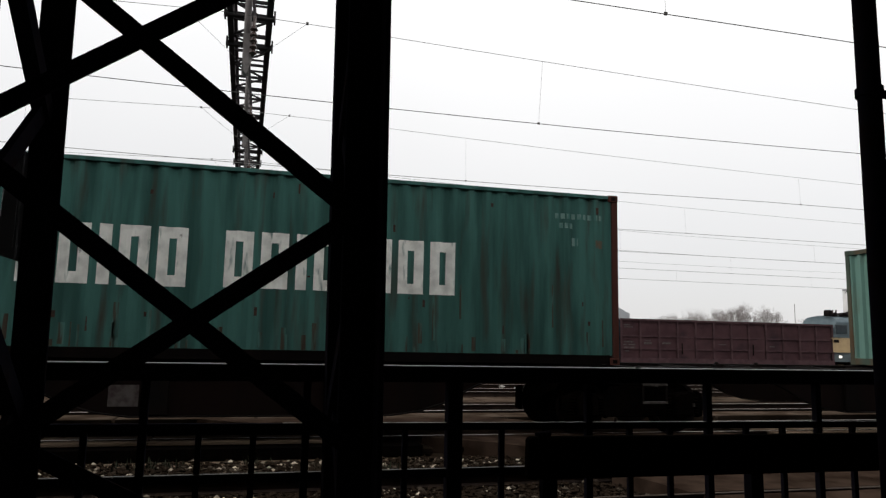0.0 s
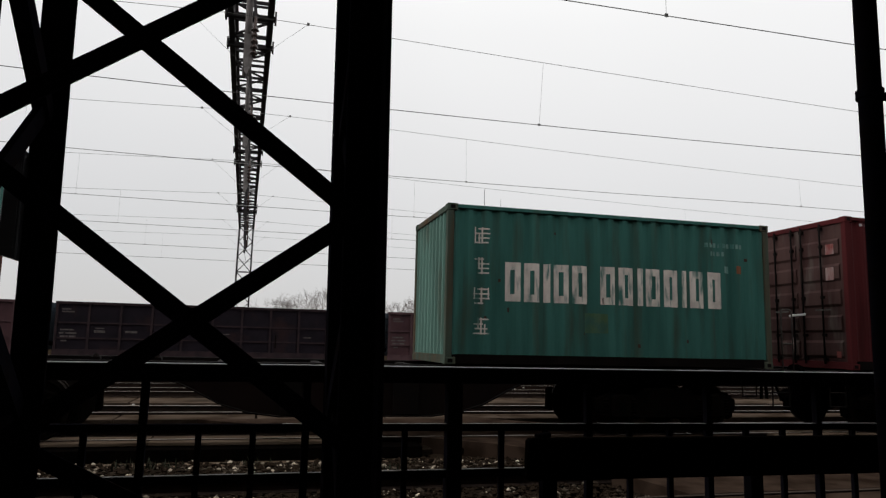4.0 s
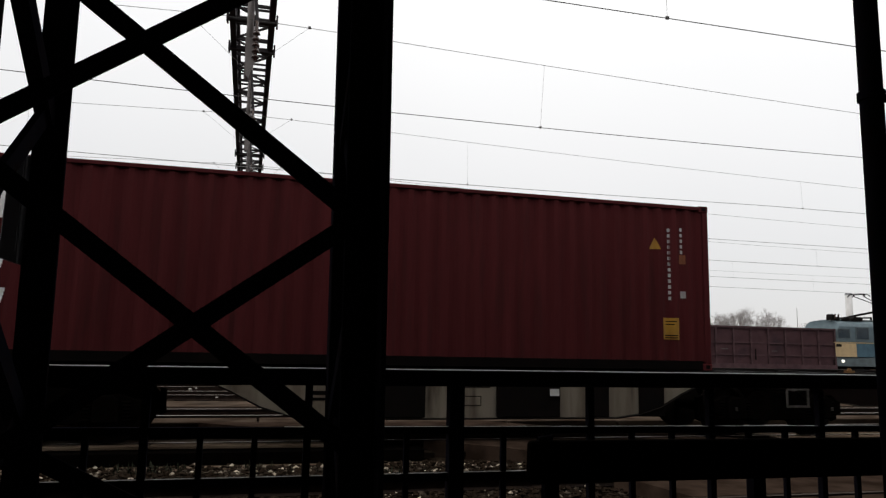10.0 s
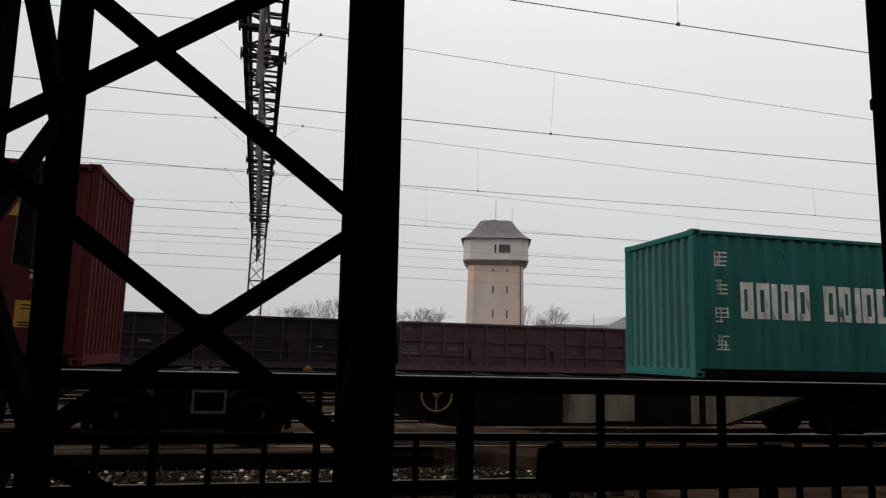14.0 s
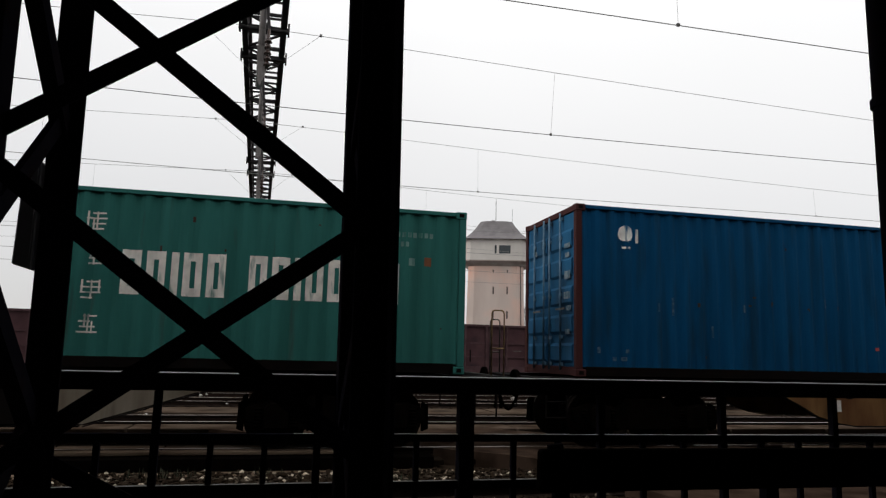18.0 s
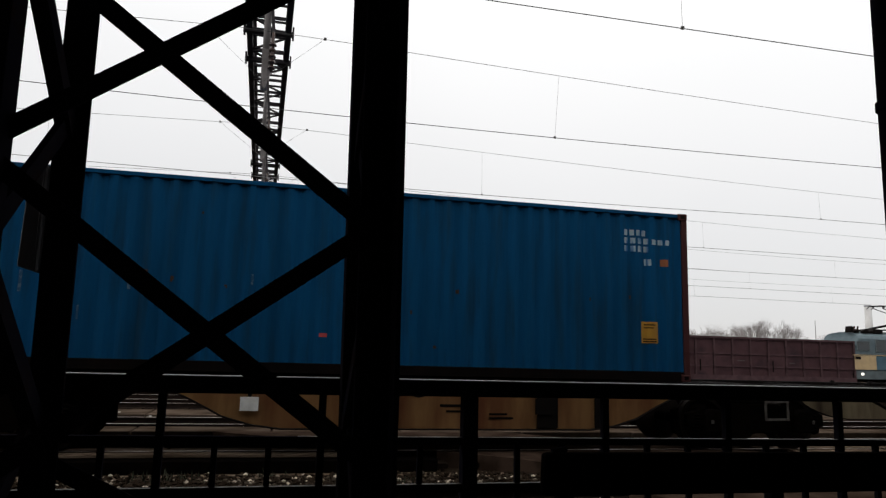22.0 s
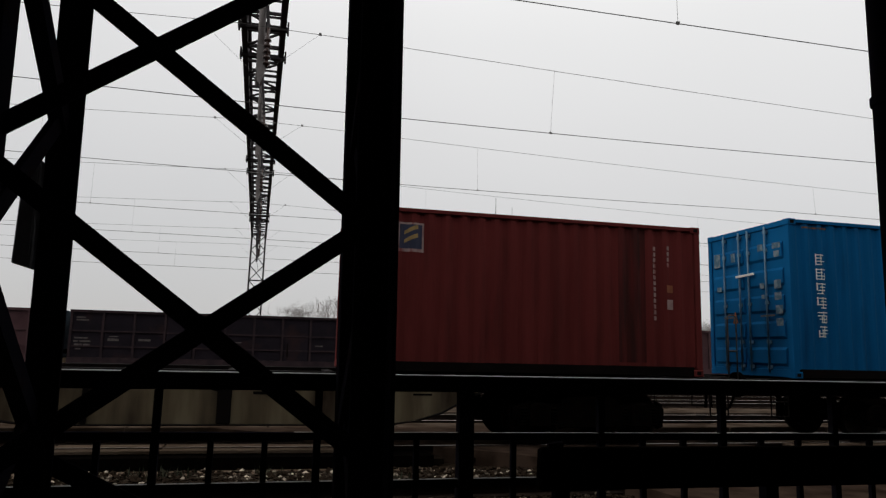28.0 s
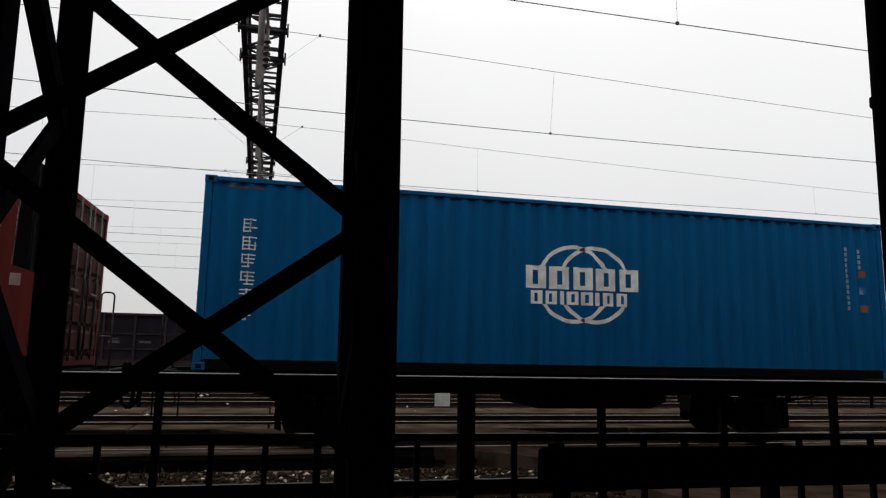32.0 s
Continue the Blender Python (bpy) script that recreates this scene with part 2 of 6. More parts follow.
lamp_mat.node_tree.nodes["Principled BSDF"].inputs["Emission Color"].default_value = (1.0, 0.93, 0.8, 1)
lamp_mat.node_tree.nodes["Principled BSDF"].inputs["Emission Strength"].default_value = 1.1


# Near-black paint for the shade along the foot of each container.
BOTTOM_SHADE = mat("bottom_shade_paint", (0.0034, 0.0026, 0.0024), (0.0065, 0.004, 0.0034), rough=0.9, scale=3, stretch=(1, 1, 0.4), spec=0.05)
# Rod blue is raised to hold the sky's highlights.
ROD_BLUE = mat("lit_blue_painted_rod", (0.085, 0.17, 0.25), (0.045, 0.11, 0.17), rough=0.6, scale=8)


def paint(name, base, rust=(0.06, 0.022, 0.014), worn=0.66, fade=0.8, streak=(0.36, 0.66)):
    """Container paint: sun-bleached drift, vertical rust streaks."""
    return mat(name, base, tuple(c * fade for c in base), rough=0.7, scale=1.6, stretch=(2.2, 1, 0.25), edge=streak, bump=0.08,
               dirt=rust, dirt_scale=2.1, dirt_stretch=(2.6, 1, 0.28), dirt_edge=(worn - 0.04, worn + 0.26), spec=0.04)


# ---- building blocks ----
def box(bm, a, b):
    (x0, y0, z0), (x1, y1, z1) = a, b
    v = [bm.verts.new(p) for p in ((x0, y0, z0), (x1, y0, z0), (x1, y1, z0), (x0, y1, z0), (x0, y0, z1), (x1, y0, z1), (x1, y1, z1), (x0, y1, z1))]
    for f in ((3, 2, 1, 0), (4, 5, 6, 7), (0, 1, 5, 4), (1, 2, 6, 5), (2, 3, 7, 6), (3, 0, 4, 7)):
        bm.faces.new([v[i] for i in f])
    return bm


def bar(bm, p, q, w, h, up=(0, 0, 1)):
    """A straight bar of w x h from p to q."""
    p, q = Vector(p), Vector(q)
    d = (q - p).normalized()
    side = d.cross(Vector(up))
    side = side.normalized() if side.length > 1e-4 else Vector((1, 0, 0))
    top = side.cross(d).normalized()
    side, top = side * (w / 2), top * (h / 2)
    ring = [(-1, -1), (1, -1), (1, 1), (-1, 1)]
    a = [bm.verts.new(p + side * i + top * j) for i, j in ring]
    b = [bm.verts.new(q + side * i + top * j) for i, j in ring]
    for i in range(4):
        j = (i + 1) % 4
        bm.faces.new((a[i], a[j], b[j], b[i]))
    bm.faces.new(a[::-1])
    bm.faces.new(b)
    return bm


def angle(bm, p, q, w, up=(0, 1, 0), t=0.012):
    """An L-shaped steel section from p to q, its flanges w wide."""
    p, q = Vector(p), Vector(q)
    d = (q - p).normalized()
    side = d.cross(Vector(up)).normalized()
    top = side.cross(d).normalized()
    bar(bm, p, q, w, t, up=top)
    off = side * (w / 2 - t / 2) + top * (w / 2 - t / 2)
    bar(bm, p + off, q + off, t, w - t, up=top)
    return bm


def tube(bm, p, q, r, n=8, r2=None):
    p, q = Vector(p), Vector(q)
    d = (q - p).normalized()
    a = d.orthogonal().normalized()
    c = d.cross(a)
    r2 = r if r2 is None else r2
    u = [bm.verts.new(p + (a * math.cos(k * 2 * math.pi / n) + c * math.sin(k * 2 * math.pi / n)) * r) for k in range(n)]
    v = [bm.verts.new(q + (a * math.cos(k * 2 * math.pi / n) + c * math.sin(k * 2 * math.pi / n)) * r2) for k in range(n)]
    for k in range(n):
        j = (k + 1) % n
        bm.faces.new((u[k], u[j], v[j], v[k]))
    bm.faces.new(u[::-1])
    bm.faces.new(v)
    return bm


def sweep(bm, pts, r, n=8):
    """One bent tube along points that lie in a plane of constant y."""
    rings = []
    for i, p in enumerate(pts):
        a, b = Vector(pts[max(i - 1, 0)]), Vector(pts[min(i + 1, len(pts) - 1)])
        d = (b - a).normalized()
        side = Vector((0, 1, 0))
        up = d.cross(side)
        rings.append([bm.verts.new(Vector(p) + (side * math.cos(2 * math.pi * k / n) + up * math.sin(2 * math.pi * k / n)) * r) for k in range(n)])
    for ra, rb in zip(rings, rings[1:]):
        for k in range(n):
            bm.faces.new((ra[k], ra[(k + 1) % n], rb[(k + 1) % n], rb[k]))
    bm.faces.new(rings[0][::-1])
    bm.faces.new(rings[-1])


def prism(bm, outline, y0, y1):
    """An outline in x and z, drawn out from y0 to y1."""
    a = [bm.verts.new((x, y0, z)) for x, z in outline]
    b = [bm.verts.new((x, y1, z)) for x, z in outline]
    n = len(outline)
    bm.faces.new(a)
    bm.faces.new(b[::-1])
    for i in range(n):
        j = (i + 1) % n
        bm.faces.new((a[j], a[i], b[i], b[j]))
    return bm


def to_mesh(name, bm, material, smooth=False, bevel=0.0):
    if bevel:
        bmesh.ops.bevel(bm, geom=list(bm.edges), offset=bevel, segments=1, affect="EDGES")
    bmesh.ops.recalc_face_normals(bm, faces=list(bm.faces))
    me = bpy.data.meshes.new(name)
    bm.to_mesh(me)
    bm.free()
    me.materials.append(material)
    if smooth:
        for f in me.polygons:
            f.use_smooth = True
    return me


def part(name, bm, material, parent, label="", smooth=False, bevel=0.0):
    ob = new(name, bm if isinstance(bm, bpy.types.Mesh) else to_mesh(name, bm, material, smooth, bevel))
    ob.parent = parent
    if label:
        ob["label"] = label
    return ob


def B():
    return bmesh.new()


def thing(name, label, category, group="", at=(0, 0, 0), kind=""):
    ob = new(name)
    ob.empty_display_size = 0.2
    ob.location = at
    return tagged(ob, label, category, group, kind)


# ---- ground, tracks ----
TRACKS = [7.3, 11.94, 16.85, 22.4, 27.3, 32.8, 38.1]
LIFT = [0.0, 0.0, -0.10, -0.07, -0.14, -0.14, 0.0]  # the far tracks lie a little lower

bm = B()
xs = [-900, -120, -40, -14, 30, 70, 200, 1200]
ys = [(-60, -0.24), (3.25, -0.24), (6.6, -0.24), (13.6, -0.24), (15.2, -0.36), (42, -0.36), (60, -0.3), (90, -0.3), (300, -0.3), (1600, -0.3)]
gv = [[bm.verts.new((x, y, z)) for x in xs] for y, z in ys]
for j in range(len(ys) - 1):
    for i in range(len(xs) - 1):
        bm.faces.new((gv[j][i], gv[j][i + 1], gv[j + 1][i + 1], gv[j + 1][i]))
ground = new("ground", to_mesh("ground", bm, EARTH))
tagged(ground, "dark oily earth and cinders under the station tracks", "ground", kind="structure")

bm = B()
box(bm, (-60, -8, -0.5), (60, 3.25, 0.23))
platform = new("platform", to_mesh("platform", bm, PLATFORM))
tagged(platform, "low paved station platform with a worn edge", "platform", kind="structure")
# Unseen wall behind the platform, added to block light.
bm = B()
box(bm, (-60, -4.3, 0.234), (60, -4.0, 6.36))
tagged(new("wall_south", to_mesh("wall_south", bm, DIM_WALL)), "plain wall added out of view to block light", "wall", kind="structure")
# Unseen sheet, reaching out to darken the train's lower sides.
bm = B()
box(bm, (-60, -4.3, 6.364), (60, 4.7, 6.45))
tagged(new("ceiling", to_mesh("ceiling", bm, ROOF_SHEET)), "plain dark sheet added out of view to shade the train", "canopy", kind="structure")


def rail_mesh(x0, x1):
    bm = B()
    prof = [(-0.062, -0.160), (0.062, -0.160), (0.062, -0.148), (0.010, -0.128), (0.010, -0.040), (0.034, -0.030), (0.034, -0.004), (-0.034, -0.004), (-0.034, -0.030), (-0.010, -0.040), (-0.010, -0.128), (-0.062, -0.148)]
    a = [bm.verts.new((x0, y, z)) for y, z in prof]
    b = [bm.verts.new((x1, y, z)) for y, z in prof]
    for i in range(len(prof)):
        j = (i + 1) % len(prof)
        bm.faces.new((a[i], a[j], b[j], b[i]))
    bm.faces.new(a)
    bm.faces.new(b[::-1])
    return to_mesh("rail", bm, RAIL_SIDE)


bm = B()
box(bm, (-1.3, -0.12, -0.19), (1.3, 0.12, -0.115))
for s in (-0.75, 0.75):
    box(bm, (s - 0.10, -0.07, -0.115), (s + 0.10, 0.07, -0.10))
sleeper_me = to_mesh("sleeper", bm, SLEEPER)
RAIL_ME, HEAD_BM = rail_mesh(-150, 260), B()
box(HEAD_BM, (-150, -0.030, -0.0042), (260, 0.030, 0.0))
HEAD_ME = to_mesh("rail_head", HEAD_BM.copy(), RAIL_HEAD)
DULL_ME = to_mesh("rail_head", HEAD_BM, mat("dull_brown_rail_head", (0.05, 0.036, 0.026), (0.03, 0.02, 0.014), rough=0.8, metal=0.2, spec=0.1, scale=3))
for k, yc in enumerate(TRACKS):
    lift = LIFT[k]
    track = thing("track", "rusty rails with worn bright heads on old sleepers", "railway track", "station tracks", (0, yc, lift), "structure")
    for s in (-0.753, 0.753):
        r = part("rail", RAIL_ME, None, track)
        r.location = (0, s, 0)
        h = part("rail_head", HEAD_ME if k else DULL_ME, None, r, "bright worn running surface" if k else "dull rusty running surface")
    if k < 2:
        for i in range(-22, 48):
            o = part("sleeper", sleeper_me, None, track)
            o.matrix_basis = pose(i * 0.62 + random.uniform(-0.03, 0.03), 0, random.uniform(-0.012, 0.0) - (0.055 if k == 0 else 0.0), 0, 0, 90 + random.uniform(-1.5, 1.5))
    else:
        bm = B()
        for i in range(-60, 150):
            box(bm, (i * 0.62 - 0.12, -1.3, -0.21), (i * 0.62 + 0.12, 1.3, -0.135))
        o = part("sleepers", bm, SLEEPER, track)
        o["kind"] = "stuff"
    if k >= 2:
        bm = B()
        prism(bm, [(-150, -0.37 - lift), (260, -0.37 - lift), (260, -0.17), (-150, -0.17)], -1.7, 1.7)
        part("ballast_bed", bm, PALE_BED, track, "pale stained ballast")

# low concrete walkway beyond the train
walkway = thing("walkway", "low grey concrete walkway between the tracks", "walkway", at=(0, 0, 0), kind="structure")
bm = B()
box(bm, (0, 13.95, -0.30), (2.46, 14.75, -0.02))
slab_me = to_mesh("slab", bm, CONCRETE, bevel=0.012)
for i in range(-16, 44):
    o = part("slab", slab_me, None, walkway)
    o.location = (i * 2.5, random.uniform(-0.015, 0.015), random.uniform(-0.012, 0.008))

bm = B()
box(bm, (0, 18.4, -0.40), (2.96, 19.9, -0.10))
slab_me = to_mesh("slab", bm, CONCRETE, bevel=0.012)
walkway = thing("walkway", "pale concrete strip between far tracks", "walkway", kind="structure")
for i in range(-12, 40):
    o = part("slab", slab_me, None, walkway)
    o.location = (i * 3.0, random.uniform(-0.02, 0.02), random.uniform(-0.012, 0.008))

# boarded crossing, set askew over the two near tracks
crossing = thing("level_crossing", "worn brown crossing slabs laid level with the rails", "crossing", kind="structure")


def edge_x(y):
    """The worn edge of the crossing: askew beyond the low boards, nearly square to the track before them."""
    return 2.0 + (11.51 - y) * 1.29 if y > 10.04 else 3.90 + (10.04 - y) * 0.15


def slab_strip(y0, y1, z, n=4, w=1.35):
    for i in range(n):
        bm = B()
        xa, xb = edge_x(y0) + i * w, edge_x(y1) + i * w
        v = [(xa, y0), (xa + w - 0.012, y0), (xb + w - 0.012, y1), (xb, y1)]
        lo = [bm.verts.new((x, y, z - 0.26)) for x, y in v]
        hi = [bm.verts.new((x, y, z + random.uniform(-0.006, 0.006))) for x, y in v]
        bm.faces.new(lo[::-1])
        bm.faces.new(hi)
        for a in range(4):
            b = (a + 1) % 4
            bm.faces.new((lo[a], lo[b], hi[b], hi[a]))
        part("slab", bm, CROSSING, crossing, bevel=0.006)


for y0, y1, z in ((5.4, 6.46, -0.004), (6.63, 7.97, -0.004), (8.13, 9.6, -0.002), (9.62, 10.3, 0.0), (10.31, 11.09, 0.0), (11.27, 12.60, -0.005), (12.78, 13.9, -0.01)):
    slab_strip(y0, y1, z)

# low boards on both sides of the near rail of the second track
low = thing("low_platform", "worn brown boards along a rail, shade painted black on the riser below", "platform", kind="structure")
for i in range(-26, 46):
    x = i * 1.5
    if 1.4 < x < 8.6:
        continue
    for y0, y1, z, m in ((10.90, 11.135, -0.008, WORN_BOARD), (11.245, 11.60, -0.014, WORN_BOARD)):
        bm = B()
        box(bm, (x, y0, -0.06), (x + random.uniform(1.47, 1.49), y1, z))
        o = part("board", bm, m, low, bevel=0.008)
        o.location.z = random.uniform(-0.008, 0.004)
# The riser's shadowed face is put into its near-black colour.
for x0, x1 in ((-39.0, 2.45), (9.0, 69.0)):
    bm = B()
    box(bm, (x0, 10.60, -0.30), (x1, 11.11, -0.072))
    part("riser", bm, BOGIE, low, "riser with shade painted in as black")
for i in range(-16, 30):
    bm = B()
    box(bm, (i * 2.5, 10.16, -0.30), (i * 2.5 + 2.47, 10.46, -0.225 + random.uniform(-0.006, 0.006)))
    part("gutter_slab", bm, WORN_BOARD, low, "low stained slab at the foot of the riser", bevel=0.008)


# loose ballast stones
def stones(name, n, x0, x1, y0, y1, z0, r0, r1, keep, seed, label, m=None):
    rng = np.random.default_rng(seed)
    base = np.array([(0, 0, 1), (0.9, 0, 0.3), (0.2, 0.9, 0.2), (-0.8, 0.4, 0.3), (-0.6, -0.7, 0.25), (0.4, -0.85, 0.3), (0.6, 0.4, -0.5), (-0.5, 0.5, -0.5), (0, -0.7, -0.5)])
    faces = [(0, 1, 2), (0, 2, 3), (0, 3, 4), (0, 4, 5), (0, 5, 1), (1, 6, 2), (2, 7, 3), (2, 6, 7), (3, 7, 4), (4, 8, 5), (4, 7, 8), (5, 8, 1), (1, 8, 6), (6, 8, 7)]
    verts, fs = [], []
    for _ in range(n):
        x, y = rng.uniform(x0, x1), rng.uniform(y0, y1)
        if not keep(x, y):
            continue
        r = r0 + (r1 - r0) * rng.random() ** 2.2
        a = rng.uniform(0, 6.28)
        c, s = math.cos(a), math.sin(a)
        q = base * (1 + rng.uniform(-0.28, 0.28, base.shape)) * r * np.array([rng.uniform(0.8, 1.35), rng.uniform(0.7, 1.1), rng.uniform(0.55, 0.9)])
        q = np.stack([q[:, 0] * c - q[:, 1] * s, q[:, 0] * s + q[:, 1] * c, q[:, 2]], 1) + (x, y, z0 + r * 0.35 + rng.uniform(-0.01, 0.02))
        k = len(verts)
        verts.extend(map(tuple, q))
        fs.extend(tuple(i + k for i in f) for f in faces)
    me = bpy.data.meshes.new(name)
    me.from_pydata(verts, [], fs)
    me.materials.append(m or GRAVEL)
    return tagged(new(name, me), label, "gravel", kind="stuff")


def off_crossing(x, y):
    e = edge_x(y)
    return not (e - 0.05 < x < e + 5.45) and min(abs(y - c - s) for c in TRACKS[:2] for s in (-0.753, 0.753)) > 0.09


stones("ballast", 34000, -6, 12, 6.0, 10.15, -0.20, 0.011, 0.050, off_crossing, 3, "loose grey and whitish ballast stones between the rails")
stones("ballast", 9000, -5, 11, 6.35, 8.25, -0.165, 0.012, 0.045, off_crossing, 6, "ballast stones heaped round the near sleepers")
stones("ballast", 5000, -8, 18, 11.1, 13.9, -0.20, 0.018, 0.055, off_crossing, 4, "sooty ballast stones round the second track")
LITTER = mat("pale_scraps", (0.42, 0.40, 0.37), (0.22, 0.20, 0.18), rough=0.9, scale=9, spec=0.1)
stones("litter_stones", 70, -6, 14, 12.9, 26, -0.16, 0.04, 0.10, lambda x, y: min(abs(y - c) for c in TRACKS) > 0.9, 5, "scattered pale stones and scraps beside the tracks", LITTER)

rng = random.Random(8)
bm = B()
for i in range(9):
    x, y = rng.choice([(-1.2, 9.9), (0.4, 10.0), (1.8, 9.7), (2.6, 8.6), (1.9, 9.3), (1.0, 9.9), (-0.3, 8.9), (1.2, 13.2), (7.5, 13.4), (9, 13.3), (10.5, 13.4), (2.9, 8.2)])
    cx, cy = x + rng.uniform(-0.6, 0.6), y + rng.uniform(-0.25, 0.25)
    for k in range(34):
        a, h, lean = rng.uniform(0, 6.28), rng.uniform(0.05, 0.17), rng.uniform(0.02, 0.14)
        d = Vector((math.cos(a), math.sin(a), 0))
        w = Vector((-d.y, d.x, 0)) * 0.008
        p = Vector((cx + rng.gauss(0, 0.13), cy + rng.gauss(0, 0.1), -0.235))
        v = [bm.verts.new(p - w), bm.verts.new(p + w), bm.verts.new(p + d * lean * 0.5 + w + Vector((0, 0, h * 0.6))), bm.verts.new(p + d * lean + Vector((0, 0, h))), bm.verts.new(p + d * lean * 0.5 - w + Vector((0, 0, h * 0.6)))]
        bm.faces.new(v)
tagged(new("weeds", to_mesh("weeds", bm, WEED)), "small tufts of dull green weeds in the ballast", "weeds", kind="stuff")


# ---- catenary gantry: the near lattice leg stands before the camera, the beam crosses all the tracks ----
gantry = thing("catenary_gantry", "dark steel lattice gantry spanning all the station tracks", "gantry")


def gx(y):
    return -0.314 - 0.0233 * (y - 2.46)


NF, NB, HC = 2.10, 2.82, 0.42
LEAN_X = 0.0105  # the near leg leans a little to one side
BEAM_Z0, BEAM_Z1 = EYE + 7.0, EYE + 8.2
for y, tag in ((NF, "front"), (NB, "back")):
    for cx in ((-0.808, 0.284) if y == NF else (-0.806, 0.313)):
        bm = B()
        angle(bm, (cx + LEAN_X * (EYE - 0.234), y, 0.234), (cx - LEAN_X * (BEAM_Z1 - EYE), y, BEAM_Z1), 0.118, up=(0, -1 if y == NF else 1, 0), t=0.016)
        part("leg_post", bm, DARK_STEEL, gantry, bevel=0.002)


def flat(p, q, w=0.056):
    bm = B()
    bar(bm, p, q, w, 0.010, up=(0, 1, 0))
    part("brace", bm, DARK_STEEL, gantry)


ZR = [EYE + 2.1 * z for z in (-0.56, -0.150, 0.176, 0.612, 1.0, 1.42, 1.82, 2.25, 2.65, 3.05)]
ZL = [EYE + 2.1 * z for z in (-0.60, -0.212, 0.250, 0.570, 1.03, 1.40, 1.85, 2.22, 2.68, 3.02)]
for k in range(1, len(ZR) - 1):
    lift_r, drop_r = (0.042, 0.0) if k == 2 else (0.024, -0.010) if k == 1 else (0.0, 0.0)
    flat((-0.83, NF - 0.020, max(ZL[k], 0.35) + 0.012 - drop_r), (0.288, NF - 0.020, ZR[k + 1] + lift_r))
    rise = -0.010 if k == 2 else 0.0
    flat((0.288, NF - 0.034, max(ZR[k], 0.35) - 0.012 + rise), (-0.83, NF - 0.034, ZL[k + 1] + rise))
# one stray tie low on the back face
flat((-0.80, NB + 0.075, EYE - 0.43), (0.29, NB + 0.075, EYE - 0.99), 0.066)
FRONT_N = [EYE + 0.30 + 1.09 * k for k in range(-1, 7)]
BACK_N = [EYE + 0.80 + 1.09 * k for k in range(-2, 6)]
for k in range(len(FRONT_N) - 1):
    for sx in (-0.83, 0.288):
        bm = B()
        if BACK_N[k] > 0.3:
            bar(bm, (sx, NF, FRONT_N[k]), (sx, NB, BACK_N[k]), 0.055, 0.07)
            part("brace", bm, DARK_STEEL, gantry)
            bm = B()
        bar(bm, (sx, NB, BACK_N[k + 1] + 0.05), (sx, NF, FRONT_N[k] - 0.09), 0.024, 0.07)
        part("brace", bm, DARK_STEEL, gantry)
bm = B()
box(bm, (-1.05, 1.95, 0.232), (0.5, 3.0, 0.34))
part("base_block", bm, CONCRETE, gantry, "concrete footing block", bevel=0.02)

YE = 45.7
# beam chords and lacing
for z in (BEAM_Z0, BEAM_Z1):
    for s in (-1, 1):
        bm = B()
        bar(bm, (gx(NF) + s * HC, NF, z), (gx(YE + 0.6) + s * HC, YE + 0.6, z), 0.125, 0.12)
        part("chord", bm, GANTRY_STEEL, gantry)
n_pan = 48
step = (YE - NB) / n_pan
for i in range(n_pan):
    ya, yb = NB + i * step, NB + (i + 1) * step
    l0, l1, r0, r1 = gx(ya) - HC, gx(yb) - HC, gx(ya) + HC, gx(yb) + HC
    bm = B()
    bar(bm, (l0, ya, BEAM_Z0), (r0, ya, BEAM_Z0), 0.055, 0.06)
    part("cross_bar", bm, GANTRY_STEEL, gantry)
    bm = B()
    if i % 2:
        bar(bm, (l0, ya, BEAM_Z0), (r1, yb, BEAM_Z0), 0.06, 0.03)
    else:
        bar(bm, (r0, ya, BEAM_Z0), (l1, yb, BEAM_Z0), 0.06, 0.03)
    part("lacing_bar", bm, GANTRY_STEEL, gantry)
    for a, b in ((l0, l1), (r0, r1)):
        bm = B()
        if i % 2:
            bar(bm, (a, ya, BEAM_Z0), (b, yb, BEAM_Z1), 0.03, 0.075)
        else:
            bar(bm, (a, ya, BEAM_Z1), (b, yb, BEAM_Z0), 0.03, 0.075)
        part("lacing_bar", bm, GANTRY_STEEL, gantry)
    bm = B()
    bar(bm, (l0, ya, BEAM_Z1), (r0, ya, BEAM_Z1), 0.05, 0.05)
    part("cross_bar", bm, GANTRY_STEEL, gantry)
# heavier bearers at the drop posts, with plates that stand out past the chords
for y in (10.7, 15.0, 16.6, 26.5, 28.4, 38.0, 39.6):
    bm = B()
    bar(bm, (gx(y) - 0.50, y, BEAM_Z0 - 0.07), (gx(y) + 0.50, y, BEAM_Z0 - 0.07), 0.12, 0.10)
    bearer = part("bearer", bm, GANTRY_STEEL, gantry)
    for s in (-1, 1):
        bm = B()
        box(bm, (gx(y) + s * 0.52 - 0.02, y - 0.11, BEAM_Z0 - 0.16), (gx(y) + s * 0.52 + 0.02, y + 0.11, BEAM_Z0 + 0.07))
        part("end_plate", bm, GANTRY_STEEL, bearer)
